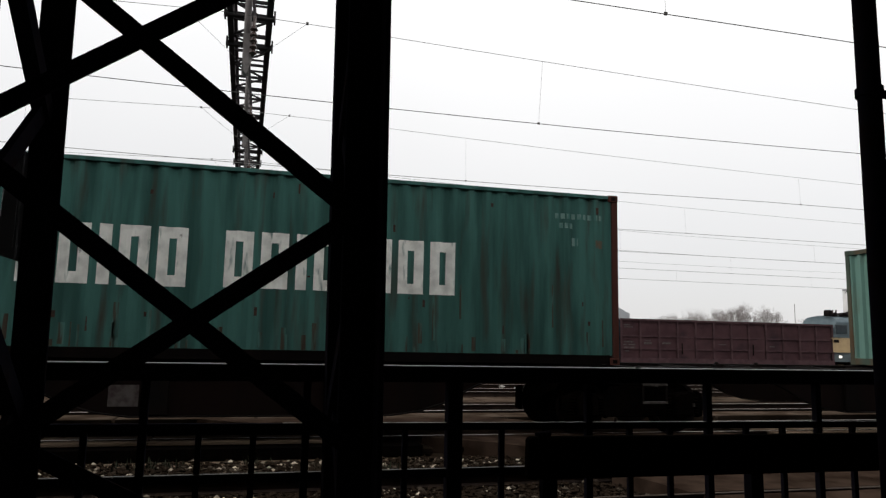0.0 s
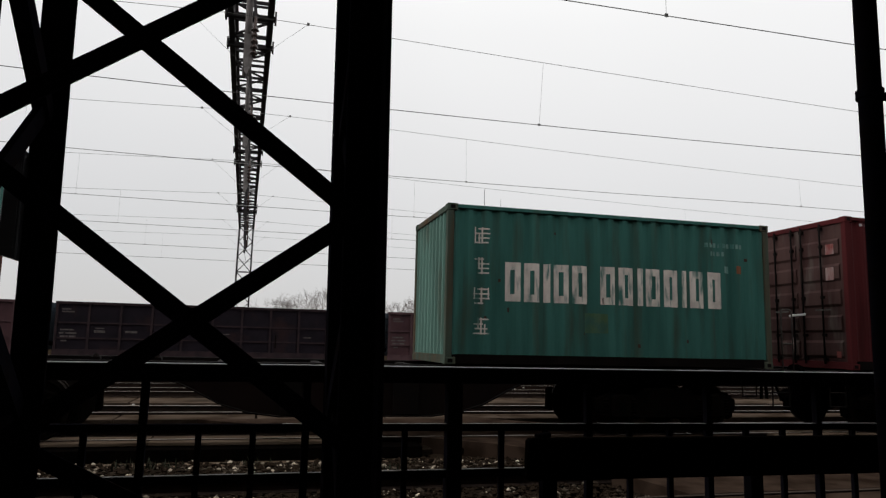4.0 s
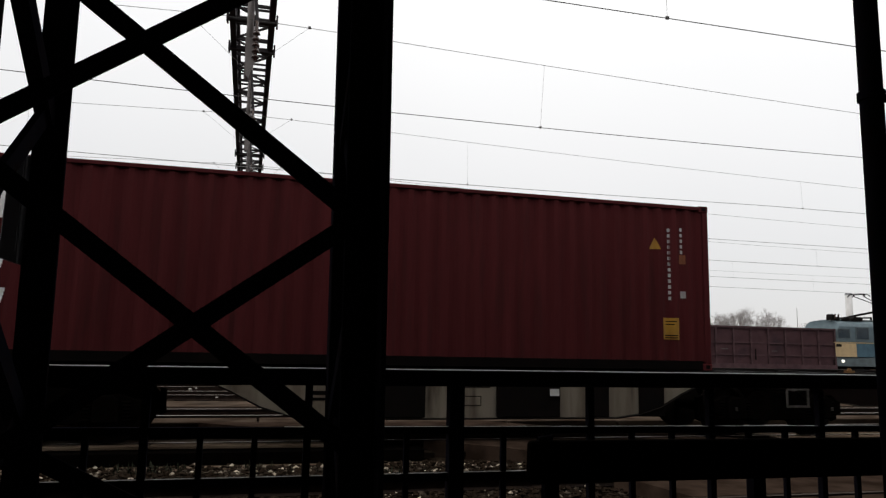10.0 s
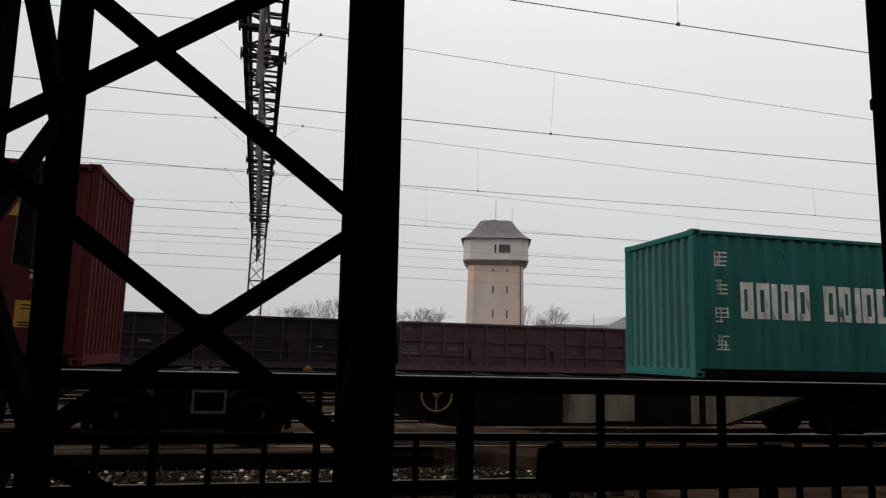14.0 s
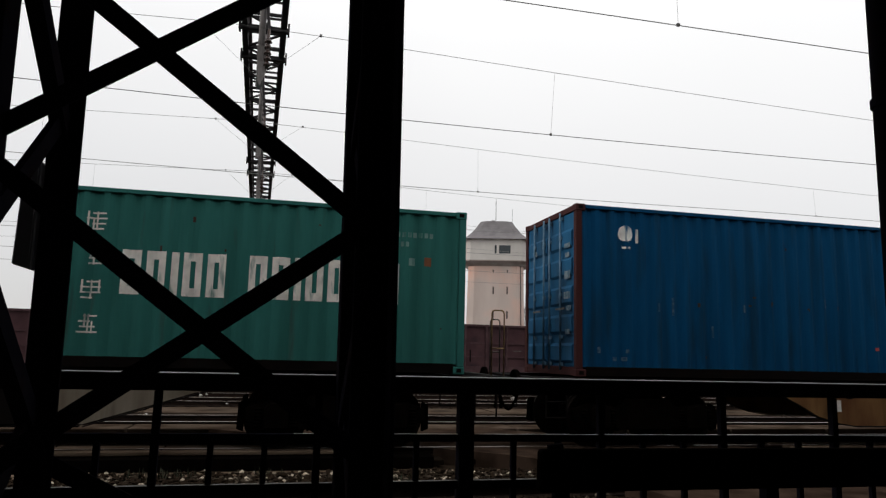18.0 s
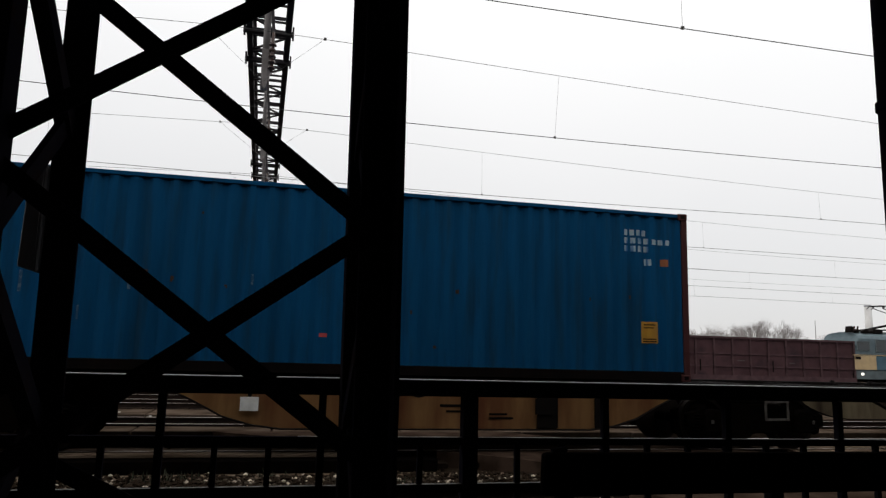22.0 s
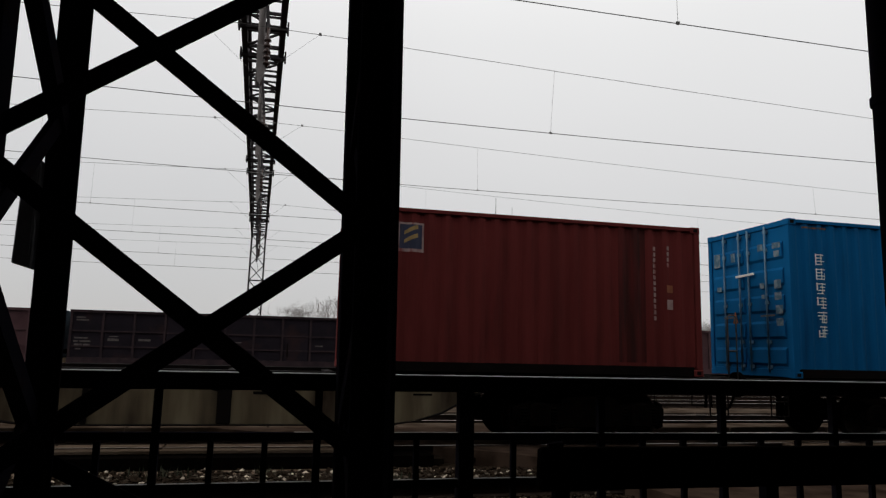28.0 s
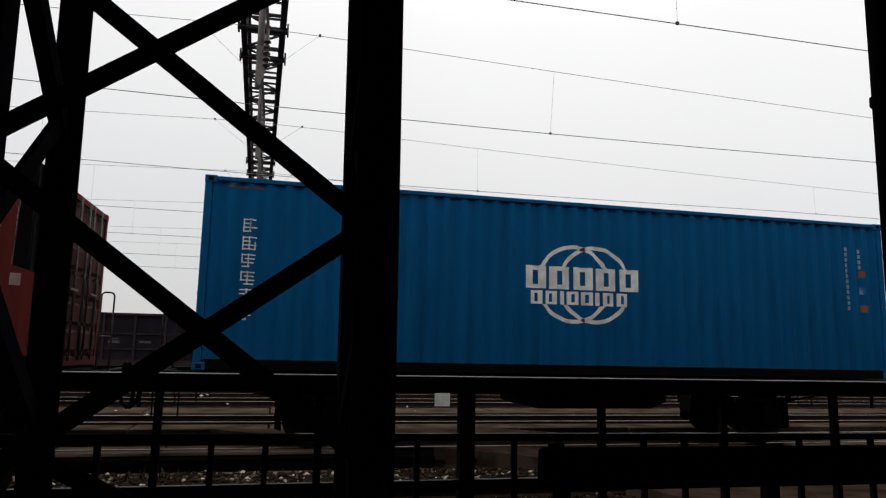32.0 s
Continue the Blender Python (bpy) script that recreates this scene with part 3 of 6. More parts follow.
# far leg
for y in (YE, YE + 0.6):
    for s in (-1, 1):
        bm = B()
        bar(bm, (gx(y) - 0.07 + s * 0.45, y, -0.25), (gx(y) + s * HC, y, BEAM_Z1), 0.10, 0.10)
        part("leg_post", bm, GANTRY_STEEL, gantry)
for i in range(9):
    z0, z1 = -0.2 + i * 0.97, -0.2 + (i + 1) * 0.97
    w0, w1, c0, c1 = 0.45 - 0.03 * i / 9, 0.45 - 0.03 * (i + 1) / 9, -0.07 * (1 - i / 9), -0.07 * (1 - (i + 1) / 9)
    for a, b in ((-1, 1), (1, -1)):
        bm = B()
        bar(bm, (gx(YE) + c0 + a * w0, YE - 0.06, z0), (gx(YE) + c1 + b * w1, YE - 0.06, z1), 0.05, 0.05)
        part("brace", bm, GANTRY_STEEL, gantry)
    if i % 3 == 2:
        bm = B()
        bar(bm, (gx(YE) + c1 - w1, YE - 0.06, z1), (gx(YE) + c1 + w1, YE - 0.06, z1), 0.08, 0.08)
        part("cross_bar", bm, GANTRY_STEEL, gantry)

# drop posts over each track, with insulators and registration arms
STEM = 4.64
WIRE_Y = [7.4, 11.94, 16.95, 22.45, 27.7, 33.9, 39.3]
for k, y in enumerate(WIRE_Y):
    x = gx(y) + (-0.02 if k > 1 else 0.0)
    low = EYE + STEM
    bm = B()
    tube(bm, (x, y + 0.5, BEAM_Z0 + 1.0), (x, y + 0.5, low), 0.062 if k < 2 else 0.05, 8)
    post = part("drop_post", bm, DROP_STEEL if k in (1, 2, 3) else GANTRY_STEEL, gantry, "pale galvanised drop post" if k in (1, 2, 3) else "", smooth=True)
    bm = B()
    for j in range(5):
        tube(bm, (x + 0.12, y + 0.38, EYE + 5.0 + j * 0.11), (x + 0.12, y + 0.38, EYE + 5.06 + j * 0.11), 0.07, 8, 0.045)
    tube(bm, (x + 0.12, y + 0.38, EYE + 4.95), (x + 0.12, y + 0.38, EYE + 5.7), 0.03, 6)
    part("insulator", bm, CERAMIC, post, "brown ribbed insulator", smooth=True)
    bm = B()
    tube(bm, (x, y + 0.5, EYE + STEM + 0.05), (x + 0.12, y, EYE + 4.16), 0.010, 6)
    part("registration_arm", bm, GANTRY_STEEL, post)
    bm = B()
    prism(bm, [(x - 0.07, EYE + STEM + 0.75), (x + 0.09, EYE + STEM + 0.75), (x + 0.13, EYE + STEM + 0.35), (x + 0.02, EYE + STEM), (x - 0.03, EYE + STEM + 0.05)], y + 0.42, y + 0.44)
    part("foot_plate", bm, DROP_STEEL if k in (1, 2, 3) else GANTRY_STEEL, post, "wedge-shaped foot plate")
    bm = B()
    tube(bm, (x + 0.12, y + 0.38, EYE + 5.7), (x, y + 0.5, EYE + 6.9), 0.03, 6)
    part("insulator_hanger", bm, GANTRY_STEEL, post)

# ---- overhead wires ----
PEAK = [5.60, 5.58, 5.46, 5.58, 5.58, 5.54, 5.55]
SAG = [0.52, 0.56, 0.55, 0.61, 0.67, 0.50, 0.37]
RISE = [0.0, 0.0009, 0.0008, 0.0002, 0.0, 0.0, 0.0]  # the contact wire lifts a little either side of mid-view


def messenger(x, k):
    d = min(abs(x + 0.6), 60 - abs(x + 0.6)) / 30.0
    return PEAK[k] - SAG[k] * (1 - (1 - min(d, 1.0)) ** 2)


def contact_z(x, k):
    return (4.16 if k == 0 else 4.12) + RISE[k] * min((x - 3.0) ** 2, 110.0)


HANG = [-46.6, -36.3, -26.0, -15.7, -5.4, 4.9, 15.2, 25.5, 35.8, 46.1, 56.4]
for k, y in enumerate(WIRE_Y):
    line = thing("overhead_line", "thin contact wire hung by droppers from its messenger wire", "overhead wire", "overhead lines")
    bm = B()
    r = 0.0046 + 0.00018 * y
    rings = [[bm.verts.new((x, y + r * math.cos(math.pi * a / 3), EYE + contact_z(x, k) + r * math.sin(math.pi * a / 3))) for a in range(6)] for x in [-120, -60, *range(-20, 24, 2), 60, 240]]
    for ra, rb in zip(rings, rings[1:]):
        for a in range(6):
            bm.faces.new((ra[a], ra[(a + 1) % 6], rb[(a + 1) % 6], rb[a]))
    metal = WIRE if k < 2 else FAR_WIRE
    part("contact_wire", bm, metal, line)
    bm = B()
    r = 0.0036 + 0.00009 * y
    rings = [[bm.verts.new((x, y + 0.05 + r * math.cos(math.pi * a / 3), EYE + messenger(x, k) + r * math.sin(math.pi * a / 3))) for a in range(6)] for x in [-59 + 2.0 * i for i in range(60)]]
    for ra, rb in zip(rings, rings[1:]):
        for a in range(6):
            bm.faces.new((ra[a], ra[(a + 1) % 6], rb[(a + 1) % 6], rb[a]))
    part("messenger_wire", bm, metal, line)
    for x in [h - (0.165, 0.03, 0.0, 0.2, 0.0, 0.0, 0.0)[k] for h in HANG]:
        zc, lean = contact_z(x, k), 0.10 if k == 1 else 0.0
        bm = B()
        tube(bm, (x, y, EYE + zc), (x + lean, y + 0.05, EYE + messenger(x + lean, k)), 0.0024, 5)
        d = part("dropper", bm, metal, line)
        bm = B()
        box(bm, (x - 0.02, y - 0.013, EYE + zc - 0.012), (x + 0.02, y + 0.013, EYE + zc + 0.026))
        part("clamp", bm, metal, d)
    for s in (-1, 1):
        xk = gx(y) + s * 1.03
        bm = B()
        tube(bm, (gx(y), y + 0.1, EYE + STEM), (xk, y + 0.05, EYE + messenger(xk, k)), 0.0018 + 0.00006 * y, 5)
        stay = part("stay_wire", bm, metal, line)
        bm = B()
        box(bm, (xk - 0.022, y + 0.03, EYE + messenger(xk, k) - 0.018), (xk + 0.022, y + 0.07, EYE + messenger(xk, k) + 0.022))
        part("clamp", bm, metal, stay)

# ---- platform railing, bench, lamp pole, box ----
FY = 2.95
railing = thing("railing", "black iron platform railing with slim upright bars", "railing")
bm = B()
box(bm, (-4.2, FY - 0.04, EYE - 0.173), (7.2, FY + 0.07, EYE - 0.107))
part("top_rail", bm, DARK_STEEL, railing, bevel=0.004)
# Pale strip in place of the sky's sheen on the rail top.
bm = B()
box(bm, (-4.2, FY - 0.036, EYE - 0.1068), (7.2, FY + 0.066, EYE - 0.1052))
part("worn_strip", bm, RAIL_SHEEN, railing, "pale strip painted for sky sheen")
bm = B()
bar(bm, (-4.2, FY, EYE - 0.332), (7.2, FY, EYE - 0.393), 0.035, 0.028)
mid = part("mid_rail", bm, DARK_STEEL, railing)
# The same painted sheen as a thin line on the middle rail.
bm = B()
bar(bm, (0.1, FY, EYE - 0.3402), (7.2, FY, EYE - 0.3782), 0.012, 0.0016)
part("worn_strip", bm, RAIL_SHEEN, mid, "thin painted sheen on the middle rail")
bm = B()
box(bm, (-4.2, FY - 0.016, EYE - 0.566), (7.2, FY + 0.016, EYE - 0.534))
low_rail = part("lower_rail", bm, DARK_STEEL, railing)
# A duller painted sheen along the lower rail.
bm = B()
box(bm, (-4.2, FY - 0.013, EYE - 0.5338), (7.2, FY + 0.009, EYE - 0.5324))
part("worn_strip", bm, LOW_SHEEN, low_rail, "dull painted sheen on the lower rail")
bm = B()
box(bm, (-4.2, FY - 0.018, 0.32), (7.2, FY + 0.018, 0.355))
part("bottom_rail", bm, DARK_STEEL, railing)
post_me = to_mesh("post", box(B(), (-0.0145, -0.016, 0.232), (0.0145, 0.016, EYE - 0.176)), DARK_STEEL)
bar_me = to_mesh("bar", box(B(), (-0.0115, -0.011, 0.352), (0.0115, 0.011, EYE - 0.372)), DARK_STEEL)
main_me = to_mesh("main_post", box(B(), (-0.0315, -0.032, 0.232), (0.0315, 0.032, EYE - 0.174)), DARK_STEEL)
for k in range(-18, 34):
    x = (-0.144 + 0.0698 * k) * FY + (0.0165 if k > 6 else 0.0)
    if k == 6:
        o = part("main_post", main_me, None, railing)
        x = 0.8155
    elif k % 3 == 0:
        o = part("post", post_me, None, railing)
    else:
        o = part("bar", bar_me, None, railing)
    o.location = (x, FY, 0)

bench = thing("bench", "dark wooden platform bench with a plank backrest before the railing", "bench")
BY = 2.6
z1, z0 = EYE - 0.362, EYE - 0.522
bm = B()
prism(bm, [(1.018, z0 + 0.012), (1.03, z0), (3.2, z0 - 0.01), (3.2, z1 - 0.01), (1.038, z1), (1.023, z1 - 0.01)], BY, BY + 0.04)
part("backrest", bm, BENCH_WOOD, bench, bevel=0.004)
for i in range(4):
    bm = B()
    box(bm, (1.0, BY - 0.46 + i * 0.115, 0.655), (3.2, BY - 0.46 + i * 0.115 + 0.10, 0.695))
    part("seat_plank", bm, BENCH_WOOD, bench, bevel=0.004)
for x in (1.10, 2.05, 3.0):
    bm = B()
    box(bm, (x, BY + 0.041, 0.232), (x + 0.06, BY + 0.081, z1 - 0.02))
    box(bm, (x, BY - 0.43, 0.232), (x + 0.06, BY - 0.38, 0.654))
    box(bm, (x, BY - 0.38, 0.61), (x + 0.06, BY + 0.041, 0.654))
    part("leg_frame", bm, DARK_STEEL, bench)
bm = B()
tube(bm, (1.06, BY + 0.02, z1 + 0.004), (1.12, BY + 0.02, z1 + 0.012), 0.012, 8)
part("bolt", bm, DARK_STEEL, bench)

pole = thing("lamp_pole", "dark steel pole with a clamp ring and bracket", "pole")
PX, PY = 2.329, 2.2
bm = B()
tube(bm, (PX, PY, 0.232), (PX, PY, 5.2), 0.0435, 20)
part("shaft", bm, DARK_STEEL, pole, smooth=True)
bm = B()
tube(bm, (PX, PY, EYE + 1.015), (PX, PY, EYE + 1.05), 0.0515, 20)
part("clamp_ring", bm, DARK_STEEL, pole)
bm = B()
box(bm, (PX + 0.044, PY - 0.015, EYE + 1.02), (PX + 0.22, PY + 0.015, EYE + 1.045))
tube(bm, (PX + 0.2, PY, EYE + 1.03), (PX + 0.2, PY, EYE + 1.34), 0.03, 10)
part("bracket", bm, DARK_STEEL, pole)

jbox = thing("junction_box", "grey sheet-metal junction box on the lattice leg", "junction box")
bm = B()
prism(bm, [(-0.932, EYE + 0.275), (-0.866, EYE + 0.255), (-0.868, EYE + 0.66), (-0.925, EYE + 0.66)], NB - 0.05, NB + 0.12)
part("case", bm, BOX_GREY, jbox, bevel=0.004)
bm = B()
box(bm, (-0.918, NB - 0.056, EYE + 0.30), (-0.876, NB - 0.051, EYE + 0.63))
part("lid", bm, BOX_GREY, jbox)


# ---- freight containers ----
DECK, TRAIN_Y = EYE - 0.341, 10.725
PITCH = 0.278


def wave_points(L, a=0.12):
    """Breakpoints (x, depth) of the corrugation between the corner posts."""
    n = round((L - 2 * a) / PITCH)
    p = (L - 2 * a) / n
    pts = [(a, 0.0)]
    for i in range(n):
        x = a + i * p
        pts += [(x + p * 0.13, 0.0), (x + p * 0.37, 0.036), (x + p * 0.63, 0.036), (x + p * 0.87, 0.0)]
    return pts + [(L - a, 0.0)]


def depth_at(pts, x):
    for (xa, da), (xb, db) in zip(pts, pts[1:]):
        if xa <= x <= xb:
            return da + (db - da) * (x - xa) / max(xb - xa, 1e-6)
    return 0.0


def sheet(pts, z0, z1, at):
    """A corrugated sheet; at(x, depth, z) places its points."""
    bm = B()
    lo = [bm.verts.new(at(x, d, z0)) for x, d in pts]
    hi = [bm.verts.new(at(x, d, z1)) for x, d in pts]
    for i in range(len(pts) - 1):
        bm.faces.new((lo[i], lo[i + 1], hi[i + 1], hi[i]))
    return bm


def decal(bm, pts, x0, x1, span, n=1):
    """Paint on the near side, following the corrugation. span(x) gives z intervals; it is cut at the folds."""
    cuts = sorted({x0, x1, *[x for x, _ in pts if x0 < x < x1], *[x0 + (x1 - x0) * i / n for i in range(n + 1)]})
    for a, b in zip(cuts, cuts[1:]):
        if b - a < 1e-4:
            continue
        for (l0, h0), (l1, h1) in zip(span(a + 1e-5), span(b - 1e-5)):
            ya, yb = 0.0155 + depth_at(pts, a), 0.0155 + depth_at(pts, b)
            bm.faces.new([bm.verts.new(p) for p in ((a, ya, l0), (b, yb, l1), (b, yb, h1), (a, ya, h0))])


def bars(bm, pts, rects):
    for x0, x1, z0, z1 in rects:
        decal(bm, pts, x0, x1, lambda x: [(z0, z1)])


def block_letters(x, z0, z1, widths, w, gap):
    """Plain blocks of the size of big letters: a wide one is a hollow frame, a narrow one a single bar."""
    out, t = [], (z1 - z0) * 0.19
    for k in widths:
        if k == 1:
            out.append((x, x + w * 0.40, z0, z1))
            x += w * 0.40 + gap
            continue
        out += [(x, x + w * 0.36, z0, z1), (x + w * 0.62, x + w * 0.98, z0, z1)]
        out += [(x + w * 0.36, x + w * 0.62, z, z + t) for z in (z0, z1 - t)]
        x += w + gap
    return out


def small_rows(x0, x1, z, h, n, gap=0.35):
    p = (x1 - x0) / n
    return [(x0 + i * p, x0 + i * p + p * (1 - gap), z, z + h) for i in range(n)]


def glyphs(x, size, zs):
    """Small clusters of thin strokes: marks that cannot be read."""
    rg, out = random.Random(int(size * 1000)), []
    for z in zs:
        for k in (0.02, 0.30, 0.58, 0.86):
            a, b = rg.choice(((0.0, 1.0), (0.12, 0.88), (0.25, 0.95), (0.05, 0.6)))
            out.append((x + size * a, x + size * b, z + size * k, z + size * (k + 0.085)))
        out.append((x + size * 0.45, x + size * 0.54, z, z + size))
        for k in rg.sample((0.02, 0.28, 0.46, 0.66, 0.86), 2):
            a, b = rg.choice(((0.0, 1.0), (0.0, 0.62), (0.35, 1.0)))
            out.append((x + size * k, x + size * (k + 0.09), z + size * a, z + size * b))
    return out


def container(u, L, H, skin, post_skin, label, left_end, right_end, rod_skin, door_skin, end_skin):
    W = 2.438
    c = thing("shipping_container", label, "container", "containers on the train", (u, TRAIN_Y, DECK))
    pts = wave_points(L)
    for x in (0.0, L - 0.11):
        for y in (0.0, W - 0.11):
            bm = B()
            box(bm, (x, y, 0.118), (x + 0.11, y + 0.11, H - 0.118))
            part("corner_post", bm, post_skin, c, bevel=0.008)
    for x in (-0.006, L - 0.172):
        for y in (-0.006, W - 0.156):
            for z in (0.0, H - 0.118):
                bm = B()
                box(bm, (x, y, z), (x + 0.178, y + 0.162, z + 0.118))
                k = part("corner_casting", bm, post_skin, c, bevel=0.01)
                # A dark plate on the face stands for the shade inside the slot.
                bm = B()
                box(bm, (x + 0.05, y - 0.002 if y < 1 else y + 0.16, z + 0.03), (x + 0.13, y + 0.003 if y < 1 else y + 0.165, z + 0.09))
                part("slot", bm, BELLY_DARK, k)
    for y0, y1 in ((0.004, 0.064), (W - 0.064, W - 0.004)):
        bm = B()
        box(bm, (0.172, y0, H - 0.075), (L - 0.172, y1, H - 0.012))
        part("top_rail", bm, skin, c, bevel=0.005)
        # Bottom rail takes the painted shade, not the container's own colour.
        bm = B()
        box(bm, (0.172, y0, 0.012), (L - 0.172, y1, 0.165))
        part("bottom_rail", bm, BOTTOM_SHADE, c, "bottom rail painted dark for shade", bevel=0.005)
    # Forklift pockets are dark plates too, their inner shade painted on.
    for x0 in ([L / 2 - 1.1, L / 2 + 0.75] if L < 7 else []):
        bm = B()
        box(bm, (x0, 0.001, 0.035), (x0 + 0.35, 0.006, 0.145))
        part("fork_pocket", bm, BELLY_DARK, c, "dark plate for the shade in a forklift pocket")
    part("side_panel", sheet(pts, 0.16, H - 0.07, lambda x, d, z: (x, 0.02 + d, z)), skin, c)
    part("side_panel", sheet(pts, 0.16, H - 0.07, lambda x, d, z: (x, W - 0.02 - d, z)), skin, c)
    part("roof", sheet([(x, d * 0.5) for x, d in pts], 0.06, W - 0.06, lambda x, d, z: (x, z, H - 0.03 - d)), skin, c)
    bm = B()
    box(bm, (0.1, 0.07, 0.10), (L - 0.1, W - 0.07, 0.15))
    part("floor", bm, BELLY_DARK, c)
    for side, kind in ((0, left_end), (1, right_end)):
        sx = (lambda v: v) if side == 0 else (lambda v: L - v)
        bm = B()
        box(bm, (min(sx(0.002), sx(0.10)), 0.11, 0.012), (max(sx(0.002), sx(0.10)), W - 0.11, 0.15))
        part("end_sill", bm, post_skin, c, bevel=0.005)
        bm = B()
        box(bm, (min(sx(0.002), sx(0.10)), 0.11, H - 0.11), (max(sx(0.002), sx(0.10)), W - 0.11, H - 0.012))
        part("end_header", bm, post_skin, c, bevel=0.005)
        if kind == "wall":
            ep = [(0.11 + x, d) for x, d in [(0, 0)] + [(0.246 * i + o, dd) for i in range(9) for o, dd in ((0.035, 0), (0.075, 0.06), (0.171, 0.06), (0.211, 0))] + [(W - 0.22, 0)]]
            part("end_wall", sheet(ep, 0.145, H - 0.105, lambda x, d, z: (sx(0.02 + d), x, z)), end_skin, c)
        else:
            for y0 in (0.112, W / 2 + 0.006):
                bm = B()
                y1 = y0 + W / 2 - 0.118
                box(bm, (min(sx(0.03), sx(0.075)), y0, 0.152), (max(sx(0.03), sx(0.075)), y1, H - 0.112))
                leaf = part("door_leaf", bm, door_skin, c, bevel=0.004)
                for z in np.linspace(0.26, H - 0.68, 5):
                    bm = B()
                    prism(bm, [(sx(0.031), z - 0.05), (sx(-0.004), z), (sx(-0.004), z + 0.24), (sx(0.031), z + 0.29)], y0 + 0.08, y1 - 0.08)
                    part("door_rib", bm, door_skin, leaf)
                rods = (y0 + 0.50, y0 + 1.0) if y0 < 1 else (y0 + 0.16, y0 + 0.64)
                for yy in rods:
                    bm = B()
                    tube(bm, (sx(-0.03), yy, 0.09), (sx(-0.03), yy, H - 0.07), 0.018, 8)
                    part("lock_rod", bm, rod_skin, leaf, "slim upright lock rod", smooth=True)
                for yy in rods:
                    for z in (0.16, 0.62, 1.35, H - 0.55, H - 0.2):
                        bm = B()
                        box(bm, (min(sx(-0.034), sx(0.011)), yy - 0.045, z), (max(sx(-0.034), sx(0.011)), yy + 0.045, z + 0.06))
                        part("rod_guide", bm, rod_skin, leaf)
                bm = B()
                box(bm, (min(sx(-0.05), sx(-0.036)), y0 + 0.28, 1.12), (max(sx(-0.05), sx(-0.036)), y0 + 0.66, 1.15))
                part("door_handle", bm, ROD, leaf)
    return c, pts


def ink(c, name, pts, rects, material, label, near=0.05):
    """Painted bars on the near side; bars that lie close together make one mark, each mark a part of its own."""
    marks = []
    near = 0.0 if name == "number_bar" else near
    for q in rects:
        joined = [m for m in marks if any(q[0] < r[1] + near and r[0] < q[1] + near and q[2] < r[3] + near and r[2] < q[3] + near for r in m)]
        marks = [m for m in marks if m not in joined] + [sum(joined, []) + [q]]
    for m in marks:
        bm = B()
        bars(bm, pts, m)
        bmesh.ops.remove_doubles(bm, verts=bm.verts[:], dist=0.0002)
        part(name, bm, material, c, label)


def worn(name, under, amount=0.56, tone=(0.86, 0.86, 0.81)):
    return mat(name, tone, tuple(t * 0.75 for t in tone), rough=0.65, scale=5, dirt=under, dirt_scale=4.0, dirt_stretch=(2.2, 1, 0.5), dirt_edge=(amount, amount + 0.14))


TEAL_A, TEAL_B, TEAL_D = (0.060, 0.156, 0.137), (0.050, 0.155, 0.134), (0.034, 0.155, 0.138)
SKIN = {
    "A": paint("weathered_dark_teal", TEAL_A, worn=0.57, fade=0.60, streak=(0.42, 0.60)),
    "B": paint("faded_teal", TEAL_B, rust=(0.055, 0.075, 0.055), worn=0.54, fade=0.72),
    "C": paint("dark_maroon", (0.0849, 0.0172, 0.0188), rust=(0.049, 0.0147, 0.0147), worn=0.56),
    "D": paint("fresh_teal_green", TEAL_D, worn=0.66),
    "E": paint("deep_blue", (0.00344, 0.0649, 0.162), rust=(0.00885, 0.0354, 0.0663), worn=0.54, fade=0.76),
    "F": paint("brick_red", (0.1264, 0.02375, 0.02223), rust=(0.07371, 0.01755, 0.0158), worn=0.56, fade=0.82),
    "G": paint("bright_marine_blue", (0.0035, 0.100, 0.262), rust=(0.00702, 0.0468, 0.1287), worn=0.60, fade=0.85),
}
POST = {k: SKIN[k] for k in SKIN}
POST["A"] = paint("rusty_post", (0.08775, 0.0351, 0.02808), worn=0.5)
POST["B"] = paint("stained_teal_post", (0.07371, 0.09828, 0.07722), rust=(0.09652, 0.05265, 0.02808), worn=0.48, fade=0.6)
POST["E"] = paint("maroon_post", (0.06318, 0.02457, 0.02457), worn=0.6)
DOOR = {"C": mat("weathered_maroon_door", (0.0702, 0.0374, 0.0337), (0.0449, 0.0197, 0.0182), rough=0.8, scale=1.6, stretch=(1, 2.0, 0.4), dirt=(0.112, 0.0936, 0.0842), dirt_scale=1.6, dirt_stretch=(1, 2.2, 0.5), dirt_edge=(0.56, 0.80), spec=0.15),
        "B": paint("stained_pale_green_door", (0.08775, 0.1498, 0.1228), rust=(0.08775, 0.04914, 0.02457), worn=0.50, fade=0.7)}
DOOR["D"] = paint("stained_grey_green_door", (0.055, 0.105, 0.095), rust=(0.030, 0.034, 0.030), worn=0.46, fade=0.7)
DOOR["F"] = paint("weathered_red_door", (0.10, 0.038, 0.032), rust=(0.045, 0.018, 0.016), worn=0.48, fade=0.65)
# Doors turned to the sky carry its light as a brighter blue.
DOOR["E"] = paint("lit_weathered_blue_door", (0.0227, 0.118, 0.242), rust=(0.0206, 0.0515, 0.0927), worn=0.52, fade=0.7)
